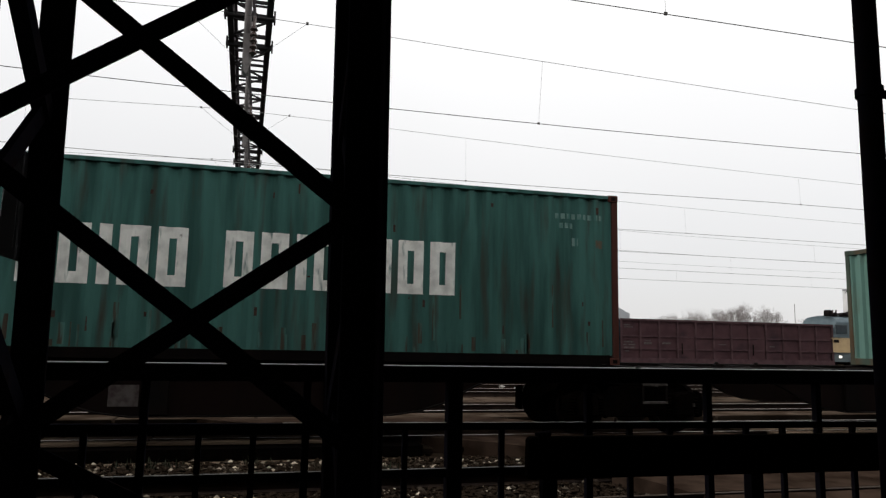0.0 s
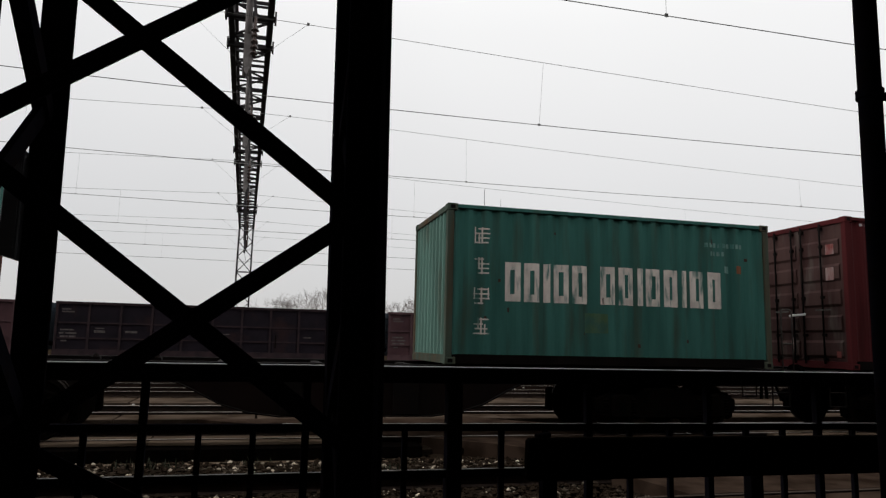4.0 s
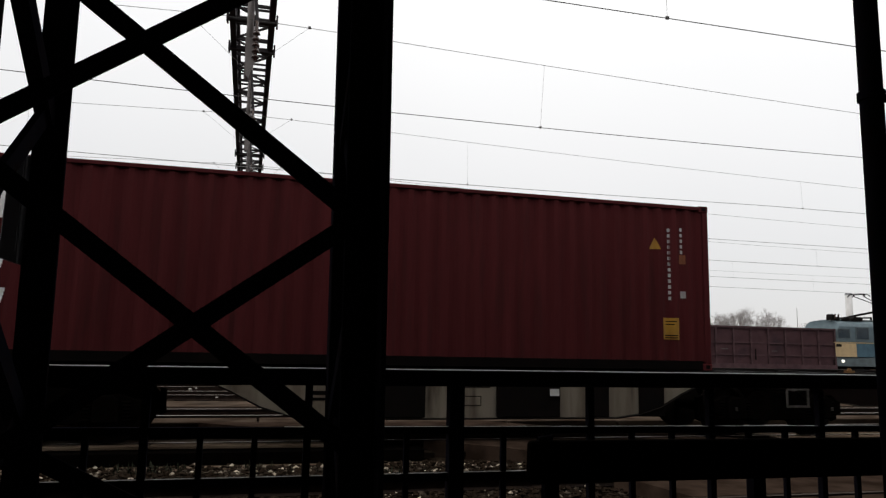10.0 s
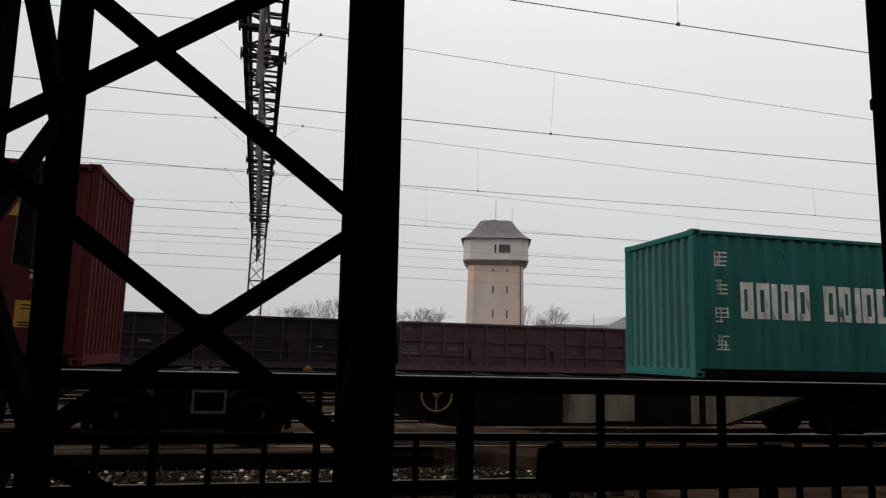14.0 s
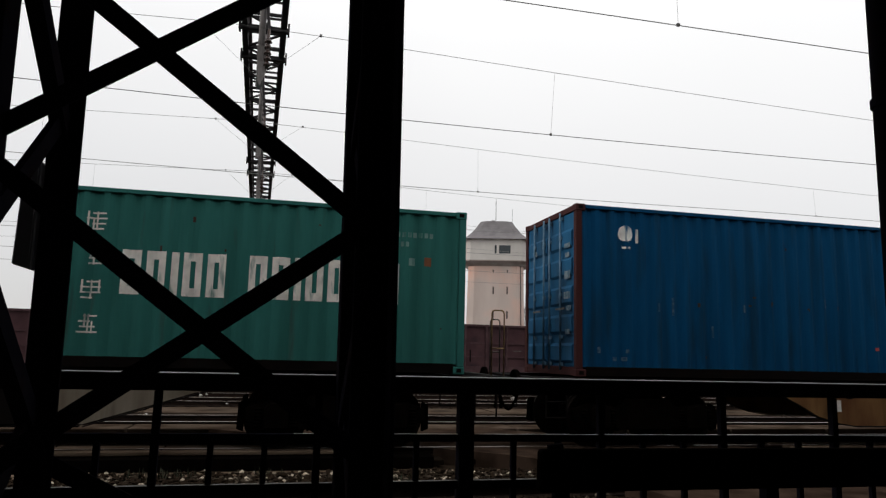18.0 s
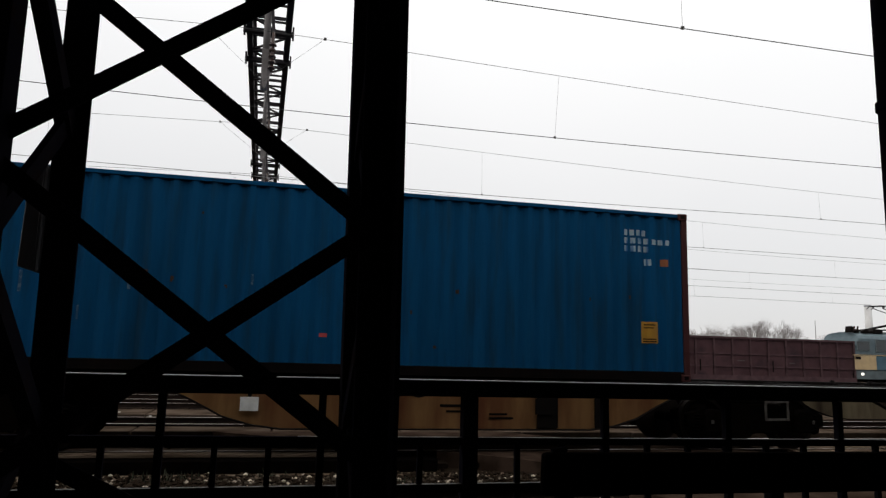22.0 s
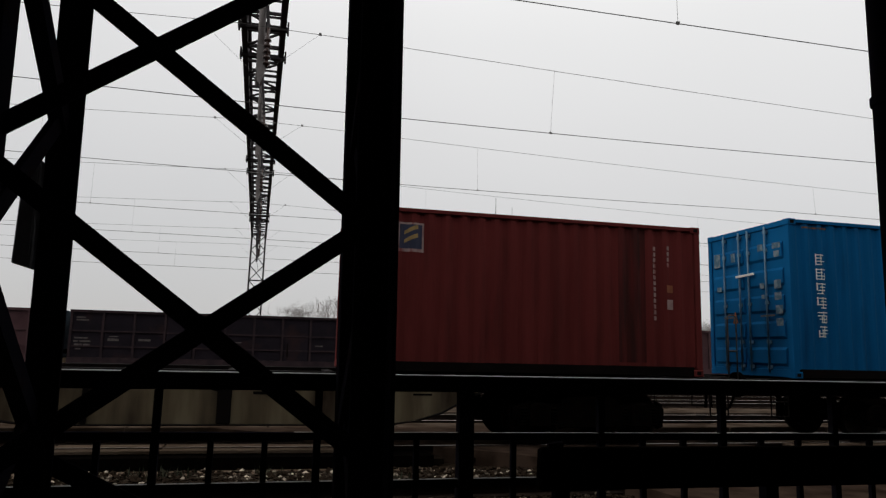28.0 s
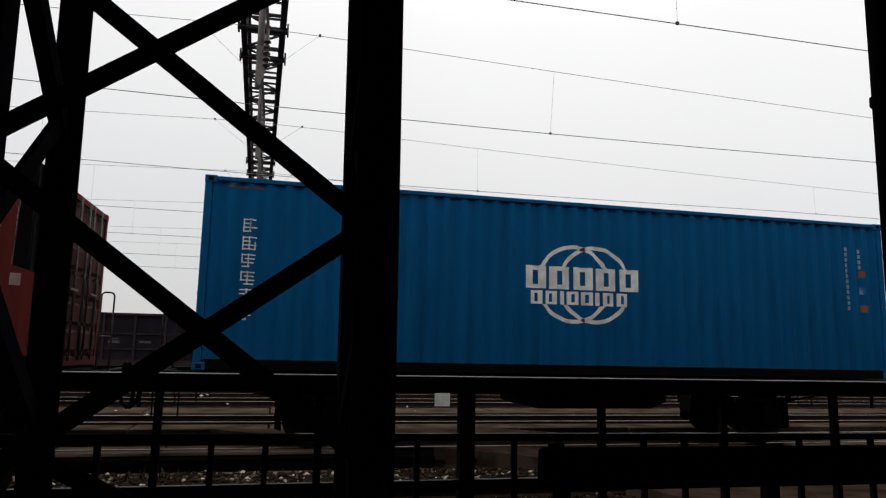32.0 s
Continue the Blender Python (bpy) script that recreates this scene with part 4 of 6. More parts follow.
# Paler than the sides: light on the left-facing ends is in these colours.
END = {"F": paint("lit_red_end", (0.1696, 0.05616, 0.05265), rust=(0.09945, 0.02106, 0.01872), worn=0.50, fade=0.7),
       "B": paint("lit_teal_end", (0.145, 0.262, 0.222), rust=(0.1053, 0.08775, 0.06142), worn=0.60, fade=0.75),
       "D": paint("lit_green_end", (0.062, 0.165, 0.152), rust=(0.0702, 0.1228, 0.1053), worn=0.62, fade=0.8)}
U = {"A": -39.31, "B": -20.01, "C": -12.23, "D": 9.57, "E": 17.54, "F": 39.27, "G": 47.16}
SIZE = {"A": (12.192, 2.896), "B": (6.058, 2.591), "C": (12.192, 2.896), "D": (6.058, 2.591), "E": (12.192, 2.896), "F": (6.058, 2.591), "G": (12.192, 2.896)}
ABOUT = {
    "A": "weathered dark teal high-cube container with big faded white lettering bars",
    "B": "faded teal short container with patchy white lettering bars",
    "C": "dark maroon high-cube container with three slanted white marks",
    "D": "fresh teal green short container with white lettering bars",
    "E": "deep blue high-cube container with maroon corner posts",
    "F": "brick red short container with a small square badge",
    "G": "bright marine blue high-cube container with a round white emblem",
}
ENDS = {"A": ("doors", "doors"), "B": ("wall", "doors"), "C": ("doors", "wall"), "D": ("wall", "doors"), "E": ("doors", "wall"), "F": ("wall", "doors"), "G": ("doors", "wall")}
BOXES, WAVES = {}, {}
for k in "ABCDEFG":
    BOXES[k], WAVES[k] = container(U[k], *SIZE[k], SKIN[k], POST[k], ABOUT[k], *ENDS[k], ROD_BLUE if k in "EG" else SILL if k == "C" else ROD, DOOR.get(k, SKIN[k]), END.get(k, SKIN[k]))

WORD_1, WORD_2 = (2, 2, 1, 2, 2), (2, 2, 1, 2, 2, 1, 2, 2)
INK_A = worn("worn_white_ink_dark_teal", TEAL_A, 0.60)
INK_B = worn("worn_white_ink_faded_teal", TEAL_B, 0.52, (0.725, 0.652, 0.594))
INK_D = worn("worn_white_ink_green", TEAL_D, 0.56, (0.812, 0.768, 0.711))
INK_C = worn("white_ink_maroon", (0.0986, 0.0232, 0.0261), 0.72, (0.87, 0.88, 0.87))
INK_E = worn("white_ink_deep_blue", (0.0174, 0.102, 0.196), 0.46)
INK_F = worn("white_ink_red", (0.181, 0.0319, 0.029), 0.46, (0.33, 0.23, 0.215))
FAINT = worn("faint_number_ink", (0.029, 0.131, 0.116), 0.48, (0.16, 0.27, 0.245))
INK_DIM = worn("thin_white_number_ink", (0.0725, 0.029, 0.0319), 0.50, (0.493, 0.464, 0.464))
INK_DIM_BLUE = worn("thin_pale_number_ink", (0.0087, 0.102, 0.261), 0.48, (0.29, 0.392, 0.45))
INK_G = worn("white_ink_marine", (0.0087, 0.123, 0.326), 0.75, (0.88, 0.88, 0.841))

ink(BOXES["A"], "letter_bar", WAVES["A"], block_letters(3.0, 1.05, 1.92, WORD_1, 0.414, 0.105) + block_letters(5.762, 1.07, 1.92, WORD_2, 0.414, 0.105), INK_A, "faded white lettering bar")
ink(BOXES["A"], "number_bar", WAVES["A"], small_rows(11.05, 11.95, 2.44, 0.09, 9) + small_rows(11.12, 11.4, 2.28, 0.09, 3) + [(11.36, 11.46, 1.98, 2.12)], FAINT, "small white bar")
ink(BOXES["A"], "sticker", WAVES["A"], [(11.78, 11.92, 1.96, 2.1)], mat("faded_brown_sticker", (0.12, 0.085, 0.05), (0.07, 0.11, 0.09), rough=0.8, scale=12), "small faded brown sticker")
for k, m in (("B", INK_B), ("D", INK_D)):
    a, b, w, g, dz = (0.995, 2.717, 0.274, 0.068, 0.0) if k == "B" else (0.943, 2.711, 0.266, 0.067, 0.022)
    ink(BOXES[k], "letter_bar", WAVES[k], block_letters(a, 1.03 + dz, 1.672 + dz, WORD_1, w, g) + block_letters(b, 1.035 + dz, 1.68 + dz, WORD_2, w, g), m, "patchy white lettering bar")
    ink(BOXES[k], "painted_glyph", WAVES[k], glyphs(0.465 if k == "B" else 0.43, 0.27, (1.955, 1.455, 0.965, 0.48)), m, "white painted mark")
    ink(BOXES[k], "number_bar", WAVES[k], small_rows(4.75, 5.55, 2.13, 0.08, 9) + small_rows(4.85, 5.15, 1.98, 0.08, 4) + [(5.13, 5.23, 1.68, 1.80)], FAINT, "small white bar")
    ink(BOXES[k], "sticker", WAVES[k], [(5.38, 5.5, 1.68, 1.82)], ORANGE_PAINT, "small orange sticker")
ink(BOXES["B"], "paint_patch", WAVES["B"], [(2.42, 2.84, 0.55, 0.88)], mat("pale_patch", (0.062, 0.118, 0.055), (0.030, 0.102, 0.080), rough=0.7, scale=4, edge=(0.40, 0.60)), "paler repaired patch")

# three slanted marks
for z in (1.97, 1.276, 0.58):
    bm = B()
    x0, h, w, s = 0.735, 0.42, 0.315, 0.085
    for a, b in ((0.0, w * 0.42), (w * 0.56, w)):
        for i in range(8):
            za, zb = z + h * i / 8, z + h * (i + 1) / 8
            xa = x0 + s * (i + 0.5) / 8 + (0.04 if i == 0 else 0)
            decal(bm, WAVES["C"], xa + a, xa + b - (0.04 if i == 0 else 0), lambda x: [(za, zb)])
    part("slanted_mark", bm, INK_C, BOXES["C"], "slanted white mark")
ink(BOXES["C"], "number_bar", WAVES["C"], [(11.40, 11.445, 1.2 + 0.1 * i, 1.26 + 0.1 * i) for i in range(13)] + [(11.65, 11.695, 2.02 + 0.1 * i, 2.08 + 0.1 * i) for i in range(5)] + [(11.64, 11.73, 1.24, 1.36)], INK_DIM, "small white bar")
ink(BOXES["C"], "top_mark", WAVES["C"], small_rows(0.35, 0.9, 2.72, 0.05, 5), INK_DIM, "small white marks under the top rail")
ink(BOXES["C"], "sticker", WAVES["C"], [(11.27, 11.59, 0.52, 0.89)], YELLOW_PAINT, "square yellow sticker")
ink(BOXES["C"], "sticker", WAVES["C"], [(11.63, 11.74, 1.84, 2.0)], ORANGE_PAINT, "small orange sticker")
bm = B()
decal(bm, WAVES["C"], 11.05, 11.25, lambda x: [(2.08, 2.09 + 0.19 * (1 - abs(x - 11.15) / 0.1))], 6)
part("warning_triangle", bm, YELLOW_PAINT, BOXES["C"], "yellow warning triangle")

ink(BOXES["E"], "number_bar", WAVES["E"], [r for j in range(3) for r in small_rows(11.0, 11.5 if j else 11.45, 2.46 - j * 0.14, 0.10, 4)] + small_rows(11.52, 11.9, 2.32, 0.09, 3) + [(11.38, 11.5, 1.95, 2.06)], INK_DIM_BLUE, "rows of small white bar")
bm = B()


def worn_disc(x):
    """A round worn patch."""
    h = math.sqrt(max(0.0, 0.14 ** 2 - (x - 0.93) ** 2))
    return [(2.42 - h * 0.9, 2.42 + h * 1.1)]


decal(bm, WAVES["E"], 0.79, 1.07, worn_disc, 10)
part("emblem_patch", bm, INK_E, BOXES["E"], "worn white round emblem")
ink(BOXES["E"], "emblem_bar", WAVES["E"], [(1.12, 1.165, 2.28, 2.52), (0.86, 1.02, 2.17, 2.205)], INK_E, "worn white emblem bar")
ink(BOXES["E"], "sticker", WAVES["E"], [(11.30, 11.62, 0.63, 0.99)], YELLOW_PAINT, "square yellow sticker")
ink(BOXES["E"], "sticker", WAVES["E"], [(11.68, 11.82, 1.95, 2.07)], ORANGE_PAINT, "small orange sticker")
SCRAPE = mat("scraped_paint", (0.065, 0.115, 0.17), (0.01, 0.06, 0.13), rough=0.8, scale=16, edge=(0.45, 0.55))
WORN_TOP = mat("rust_worn_paint_line", (0.13, 0.065, 0.045), (0.03, 0.06, 0.09), rough=0.85, scale=9, edge=(0.42, 0.58))
RUST_SPOT = mat("rust_spot", (0.055, 0.024, 0.014), (0.030, 0.015, 0.010), rough=0.9, scale=20)
rs = random.Random(5)
for i in range(16):
    x, z = rs.uniform(2.2, 11.6), rs.choice((rs.gauss(1.32, 0.05), rs.uniform(0.3, 2.4)))
    wd = rs.uniform(0.015, 0.06)
    ink(BOXES["E"], "rust_spot", WAVES["E"], [(x, x + wd, z, z + rs.uniform(0.02, 0.07))], RUST_SPOT, "small rust spot")
for i in range(30):
    x, z = rs.uniform(0.3, 11.8), rs.choice((rs.uniform(0.25, 1.0), rs.uniform(0.3, 2.6)))
    ink(BOXES["A"], "rust_spot", WAVES["A"], [(x, x + rs.uniform(0.015, 0.05), z, z + rs.uniform(0.02, 0.16))], RUST_SPOT, "small rust spot")
RUST_RUN = mat("rust_run", (0.060, 0.050, 0.034), (0.045, 0.030, 0.019), rough=0.9, scale=6, stretch=(4, 1, 0.4), dirt=TEAL_A, dirt_scale=5, dirt_stretch=(3, 1, 0.3), dirt_edge=(0.46, 0.6))
for x, w, z0, z1 in ((8.95, 0.05, 0.35, 1.25), (9.40, 0.035, 0.7, 1.25), (8.72, 0.07, 0.3, 0.62), (10.98, 0.03, 0.6, 1.3), (7.5, 0.06, 0.2, 0.48), (9.6, 0.08, 0.2, 0.42), (10.1, 0.08, 0.2, 0.40), (4.3, 0.07, 0.3, 0.8), (4.75, 0.06, 0.3, 0.7), (3.6, 0.10, 0.2, 0.5), (2.6, 0.12, 0.2, 0.45), (2.9, 0.08, 0.25, 0.6), (5.6, 0.05, 0.2, 0.5), (11.9, 0.03, 0.3, 0.75), (3.4, 0.05, 1.0, 1.7), (6.3, 0.05, 0.2, 0.42)):
    ink(BOXES["A"], "rust_run", [(a, d + 0.003) for a, d in WAVES["A"]], [(x, x + w, z0, z1)], RUST_RUN, "dark upright rust run")
for i in range(34):
    x, w = rs.uniform(0.3, 11.7), rs.uniform(0.02, 0.09)
    ink(BOXES["A"], "rust_run", [(a, d + 0.003) for a, d in WAVES["A"]], [(x, x + w, 0.17, 0.17 + rs.uniform(0.05, 0.42))], RUST_RUN, "dark upright rust run")
for k in "BD":
    for i in range(10 if k == "B" else 5):
        x, z = rs.uniform(0.3, 5.7), rs.uniform(0.25, 2.3)
        ink(BOXES[k], "rust_spot", WAVES[k], [(x, x + rs.uniform(0.015, 0.05), z, z + rs.uniform(0.02, 0.10))], RUST_SPOT, "small rust spot")
for x, z, w, h in ((0.38, 0.39, 0.06, 0.10), (0.66, 0.27, 0.07, 0.06), (0.83, 0.27, 0.09, 0.06), (0.90, 0.40, 0.06, 0.06), (1.52, 1.12, 0.03, 0.14), (1.78, 1.06, 0.04, 0.30), (3.19, 1.16, 0.04, 0.14), (2.55, 0.7, 0.03, 0.2), (4.9, 1.3, 0.03, 0.16)):
    ink(BOXES["E"], "pale_scrape", WAVES["E"], [(x, x + w, z, z + h)], SCRAPE, "pale scrape in the paint")
ink(BOXES["E"], "red_patch", WAVES["E"], [(5.94, 6.06, 0.56, 0.62)], RED_PAINT, "small red patch")

ink(BOXES["F"], "badge", WAVES["F"], [(0.72, 1.09, 1.93, 2.32)], NAVY_PAINT, "square navy badge")
bm = B()
decal(bm, WAVES["F"], 0.69, 1.12, lambda x: [(1.88, 1.93), (2.32, 2.35)])
decal(bm, WAVES["F"], 1.09, 1.12, lambda x: [(1.93, 2.32)])
decal(bm, WAVES["F"], 0.69, 0.72, lambda x: [(1.93, 2.32)])
part("badge_frame", bm, INK_F, BOXES["F"], "white frame round the badge")
DULL_YELLOW = mat("dull_yellow_mark", (0.30, 0.20, 0.07), (0.2, 0.13, 0.05), rough=0.7, scale=9)
for d in (0.0, 0.14):
    bm = B()
    pts = [(x, y - 0.003) for x, y in WAVES["F"]]
    decal(bm, pts, 0.80, 1.02, lambda x: [(2.0 + d + 0.12 * math.sin((x - 0.78) * 5), 2.06 + d + 0.13 * math.sin((x - 0.78) * 5))], 8)
    bmesh.ops.remove_doubles(bm, verts=bm.verts[:], dist=0.0008)
    part("badge_swoosh", bm, DULL_YELLOW, BOXES["F"], "yellow swoosh")
ink(BOXES["F"], "number_bar", WAVES["F"], [(5.16, 5.22, 0.94 + 0.1 * i, 1.01 + 0.1 * i) for i in range(13)] + [(5.42, 5.48, 1.86 + 0.1 * i, 1.93 + 0.1 * i) for i in range(4)] + [(5.41, 5.54, 1.13, 1.3)], INK_F, "small faded bar")
STAIN = mat("darkened_red_paint", (0.050, 0.0095, 0.0085), (0.030, 0.008, 0.007), rough=0.8, scale=2.5, stretch=(3, 1, 0.2), dirt=(0.080, 0.0115, 0.0105), dirt_scale=2.4, dirt_stretch=(2.6, 1, 0.22), dirt_edge=(0.40, 0.56), spec=0.15)
ink(BOXES["F"], "dark_stain", [(x, d + 0.003) for x, d in WAVES["F"]], [(4.50, 5.02, 0.22, 2.50)], STAIN, "dark upright stain on the red side")
ink(BOXES["F"], "sticker", WAVES["F"], [(5.41, 5.54, 1.42, 1.55)], ORANGE_PAINT, "small orange sticker")

ink(BOXES["G"], "painted_glyph", WAVES["G"], glyphs(0.584, 0.21, (2.06, 1.79, 1.525, 1.262, 1.0, 0.74)), INK_G, "white painted mark")
ink(BOXES["G"], "top_mark", WAVES["G"], [(0.32, 0.86, 2.73, 2.765)], WORN_TOP, "thin rust-worn line under the top rail")
ink(BOXES["G"], "number_bar", WAVES["G"], [(11.38, 11.43, 1.25 + 0.1 * i, 1.32 + 0.1 * i) for i in range(12)] + [(11.66, 11.71, 2.02 + 0.1 * i, 2.09 + 0.1 * i) for i in range(4)] + [(11.66, 11.77, 1.55, 1.68)], INK_DIM_BLUE, "small white bar")
ink(BOXES["G"], "sticker", WAVES["G"], [(11.66, 11.78, 1.86, 1.98), (11.66, 11.80, 1.22, 1.34)], ORANGE_PAINT, "small orange sticker")


def ring(cx, cz, rx, rz, w, part_of):
    """The z intervals of an elliptic ring at x, cut to part_of (lo, hi)."""
    def span(x):
        a, b = 1 - ((x - cx) / rx) ** 2, 1 - ((x - cx) / (rx - w)) ** 2
        if a <= 0:
            return [(cz, cz), (cz, cz)]
        o = rz * math.sqrt(a)
        i = (rz - w) * math.sqrt(b) if b > 0 else 0.0
        lo, hi = part_of
        top = (max(cz + i, hi), max(cz + o, hi))
        low = (min(cz - o, lo), min(cz - i, lo))
        return [top, low]
    return span


bm = B()
GC, GZ = 6.125, 1.495
for dx in (-0.19, 0.19):
    decal(bm, WAVES["G"], GC + dx - 0.66, GC + dx + 0.66, ring(GC + dx, GZ, 0.66, 0.655, 0.065, (GZ - 0.35, GZ + 0.28)), 36)
bars(bm, WAVES["G"], [(x0, x1, z0, z1) for x0, x1, z0, z1 in block_letters(GC - 1.04, GZ - 0.09, GZ + 0.285, (2, 2, 2, 2, 2), 0.36, 0.06)])
bars(bm, WAVES["G"], [(x0 - 5.19 + GC - 0.95, x1 - 5.19 + GC - 0.95, z0, z1) for x0, x1, z0, z1 in block_letters(5.19, GZ - 0.345, GZ - 0.125, WORD_2, 0.205, 0.05)])
part("round_emblem", bm, INK_G, BOXES["G"], "round white emblem over two rows of bars")
PLATE = mat("pale_blue_plate", (0.15, 0.195, 0.225), (0.05, 0.105, 0.15), rough=0.7, scale=9, edge=(0.45, 0.55))
for k, x0, x1, z0 in (("C", 11.27, 11.59, 0.52), ("E", 11.30, 11.62, 0.63)):
    for dz, a, b in ((0.30, 0.06, 0.26), (0.25, 0.06, 0.22), (0.06, 0.04, 0.28), (0.02, 0.04, 0.28)):
        ink(BOXES[k], "label_line", [(x, d - 0.002) for x, d in WAVES[k]], [(x0 + a, x0 + b, z0 + dz, z0 + dz + 0.018)], BELLY_DARK, "dark line on the sticker", near=0.0)
bm = B()
box(bm, (0.013, 0.365, 0.99), (0.0185, 0.41, 2.30))
part("scrape", bm, INK_F, BOXES["F"], "pale upright scrape on the end wall")
# plates, stencils and bright latches on the door ends: y, z, width, height
DOOR_MARKS = {
    "G": (PLATE, [(0.22, 2.38, 0.22, 0.11), (0.26, 2.22, 0.14, 0.12), (0.70, 2.38, 0.15, 0.13), (1.54, 2.26, 0.12, 0.18), (2.02, 2.20, 0.2, 0.28), (2.0, 1.69, 0.14, 0.09), (0.24, 1.63, 0.18, 0.16), (0.24, 1.42, 0.18, 0.14), (0.70, 1.66, 0.12, 0.10), (0.70, 1.46, 0.08, 0.08), (0.22, 1.16, 0.18, 0.16), (0.22, 0.94, 0.18, 0.14)]),
    "E": (PLATE, [(0.24, 2.18, 0.24, 0.08), (0.28, 2.02, 0.16, 0.08), (0.24, 1.64, 0.24, 0.14), (0.24, 1.30, 0.26, 0.12), (0.22, 1.10, 0.18, 0.08), (0.26, 0.70, 0.18, 0.08), (1.40, 2.30, 0.10, 0.20), (1.78, 2.2, 0.2, 0.1)]),
    "C": (INK_F, [(0.24, 0.22, 0.10, 0.12), (1.44, 0.38, 0.06, 0.22), (2.3, 0.8, 0.06, 0.3), (0.3, 2.2, 0.2, 0.2), (0.32, 1.7, 0.2, 0.25)]),
}
for k, (m, marks) in DOOR_MARKS.items():
    for y, z, w, h in marks:
        bm = B()
        box(bm, (-0.0085, y, z), (-0.0045, y + w, z + h))
        part("door_plate", bm, m, BOXES[k], "small pale plate on the door")
for k, y0, y1, z in (("G", 0.90, 1.44, 1.94), ("C", 1.02, 1.46, 1.05)):
    bm = B()
    bar(bm, (-0.07, y0, z + 0.01), (-0.07, y1, z - 0.005), 0.03, 0.045)
    part("latch_bar", bm, WHITE_PAINT, BOXES[k], "bright latch bar across the doors", bevel=0.006)
bm = B()
prism(bm, [(1.50, 1.02), (1.66, 1.02), (1.59, 1.24), (1.57, 1.24)], -0.0085, -0.0045)
for v in bm.verts:
    v.co.x, v.co.y = v.co.y, v.co.x
part("warning_triangle", bm, ORANGE_PAINT, BOXES["G"], "small orange warning triangle")

# ---- flat wagons ----
WHEEL_R = 0.46


def lathe(bm, prof, n=28):
    """Turn (y, r) points about the y axis."""
    rings = [[bm.verts.new((r * math.cos(2 * math.pi * k / n), y, r * math.sin(2 * math.pi * k / n))) for k in range(n)] for y, r in prof]
    for a, b in zip(rings, rings[1:]):
        for k in range(n):
            j = (k + 1) % n
            bm.faces.new((a[k], a[j], b[j], b[k]))
    bm.faces.new(rings[0])
    bm.faces.new(rings[-1][::-1])
    return bm


def wheel_mesh(s):
    return to_mesh("wheel", lathe(B(), [(s * (0.753 - 0.075), 0.10), (s * (0.753 - 0.075), 0.38), (s * (0.753 - 0.07), WHEEL_R + 0.028), (s * (0.753 - 0.04), WHEEL_R + 0.022), (s * (0.753 - 0.032), WHEEL_R), (s * (0.753 + 0.06), WHEEL_R - 0.006), (s * (0.753 + 0.06), 0.39), (s * (0.753 + 0.02), 0.36), (s * (0.753 + 0.035), 0.12), (s * (0.753 + 0.08), 0.09)]), WHEEL, smooth=False)


AXLE_ME = to_mesh("axle", lathe(B(), [(-1.12, 0.06), (-0.9, 0.06), (-0.88, 0.085), (0.88, 0.085), (0.9, 0.06), (1.12, 0.06)], 14), BOGIE, smooth=False)
WHEEL_MES = {s: wheel_mesh(s) for s in (-1, 1)}
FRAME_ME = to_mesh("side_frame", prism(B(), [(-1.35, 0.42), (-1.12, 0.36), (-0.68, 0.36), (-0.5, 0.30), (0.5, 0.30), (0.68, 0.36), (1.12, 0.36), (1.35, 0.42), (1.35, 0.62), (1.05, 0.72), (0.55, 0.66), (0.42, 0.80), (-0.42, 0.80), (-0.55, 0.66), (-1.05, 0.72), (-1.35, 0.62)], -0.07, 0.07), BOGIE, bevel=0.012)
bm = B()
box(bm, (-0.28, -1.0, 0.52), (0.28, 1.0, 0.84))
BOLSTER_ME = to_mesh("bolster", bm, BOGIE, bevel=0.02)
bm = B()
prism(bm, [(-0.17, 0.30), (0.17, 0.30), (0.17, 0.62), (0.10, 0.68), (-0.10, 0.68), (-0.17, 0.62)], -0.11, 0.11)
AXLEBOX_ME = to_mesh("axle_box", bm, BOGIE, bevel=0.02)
bm = B()
coil = [(0.33 + 0.3 * k / 12, 0.085 if k % 2 else 0.058) for k in range(13)]
rings = [[bm.verts.new((r * math.cos(math.pi * a / 5), r * math.sin(math.pi * a / 5), z)) for a in range(10)] for z, r in coil]
for lo_ring, hi_ring in zip(rings, rings[1:]):
    for a in range(10):
        bm.faces.new((lo_ring[a], lo_ring[(a + 1) % 10], hi_ring[(a + 1) % 10], hi_ring[a]))
SPRING_ME = to_mesh("spring", bm, BOGIE)
bm = B()
prism(bm, [(-0.05, 0.20), (0.05, 0.24), (0.04, 0.62), (-0.05, 0.66)], -0.06, 0.06)
SHOE_ME = to_mesh("brake_shoe", bm, BOGIE)
WHEELSETS = []


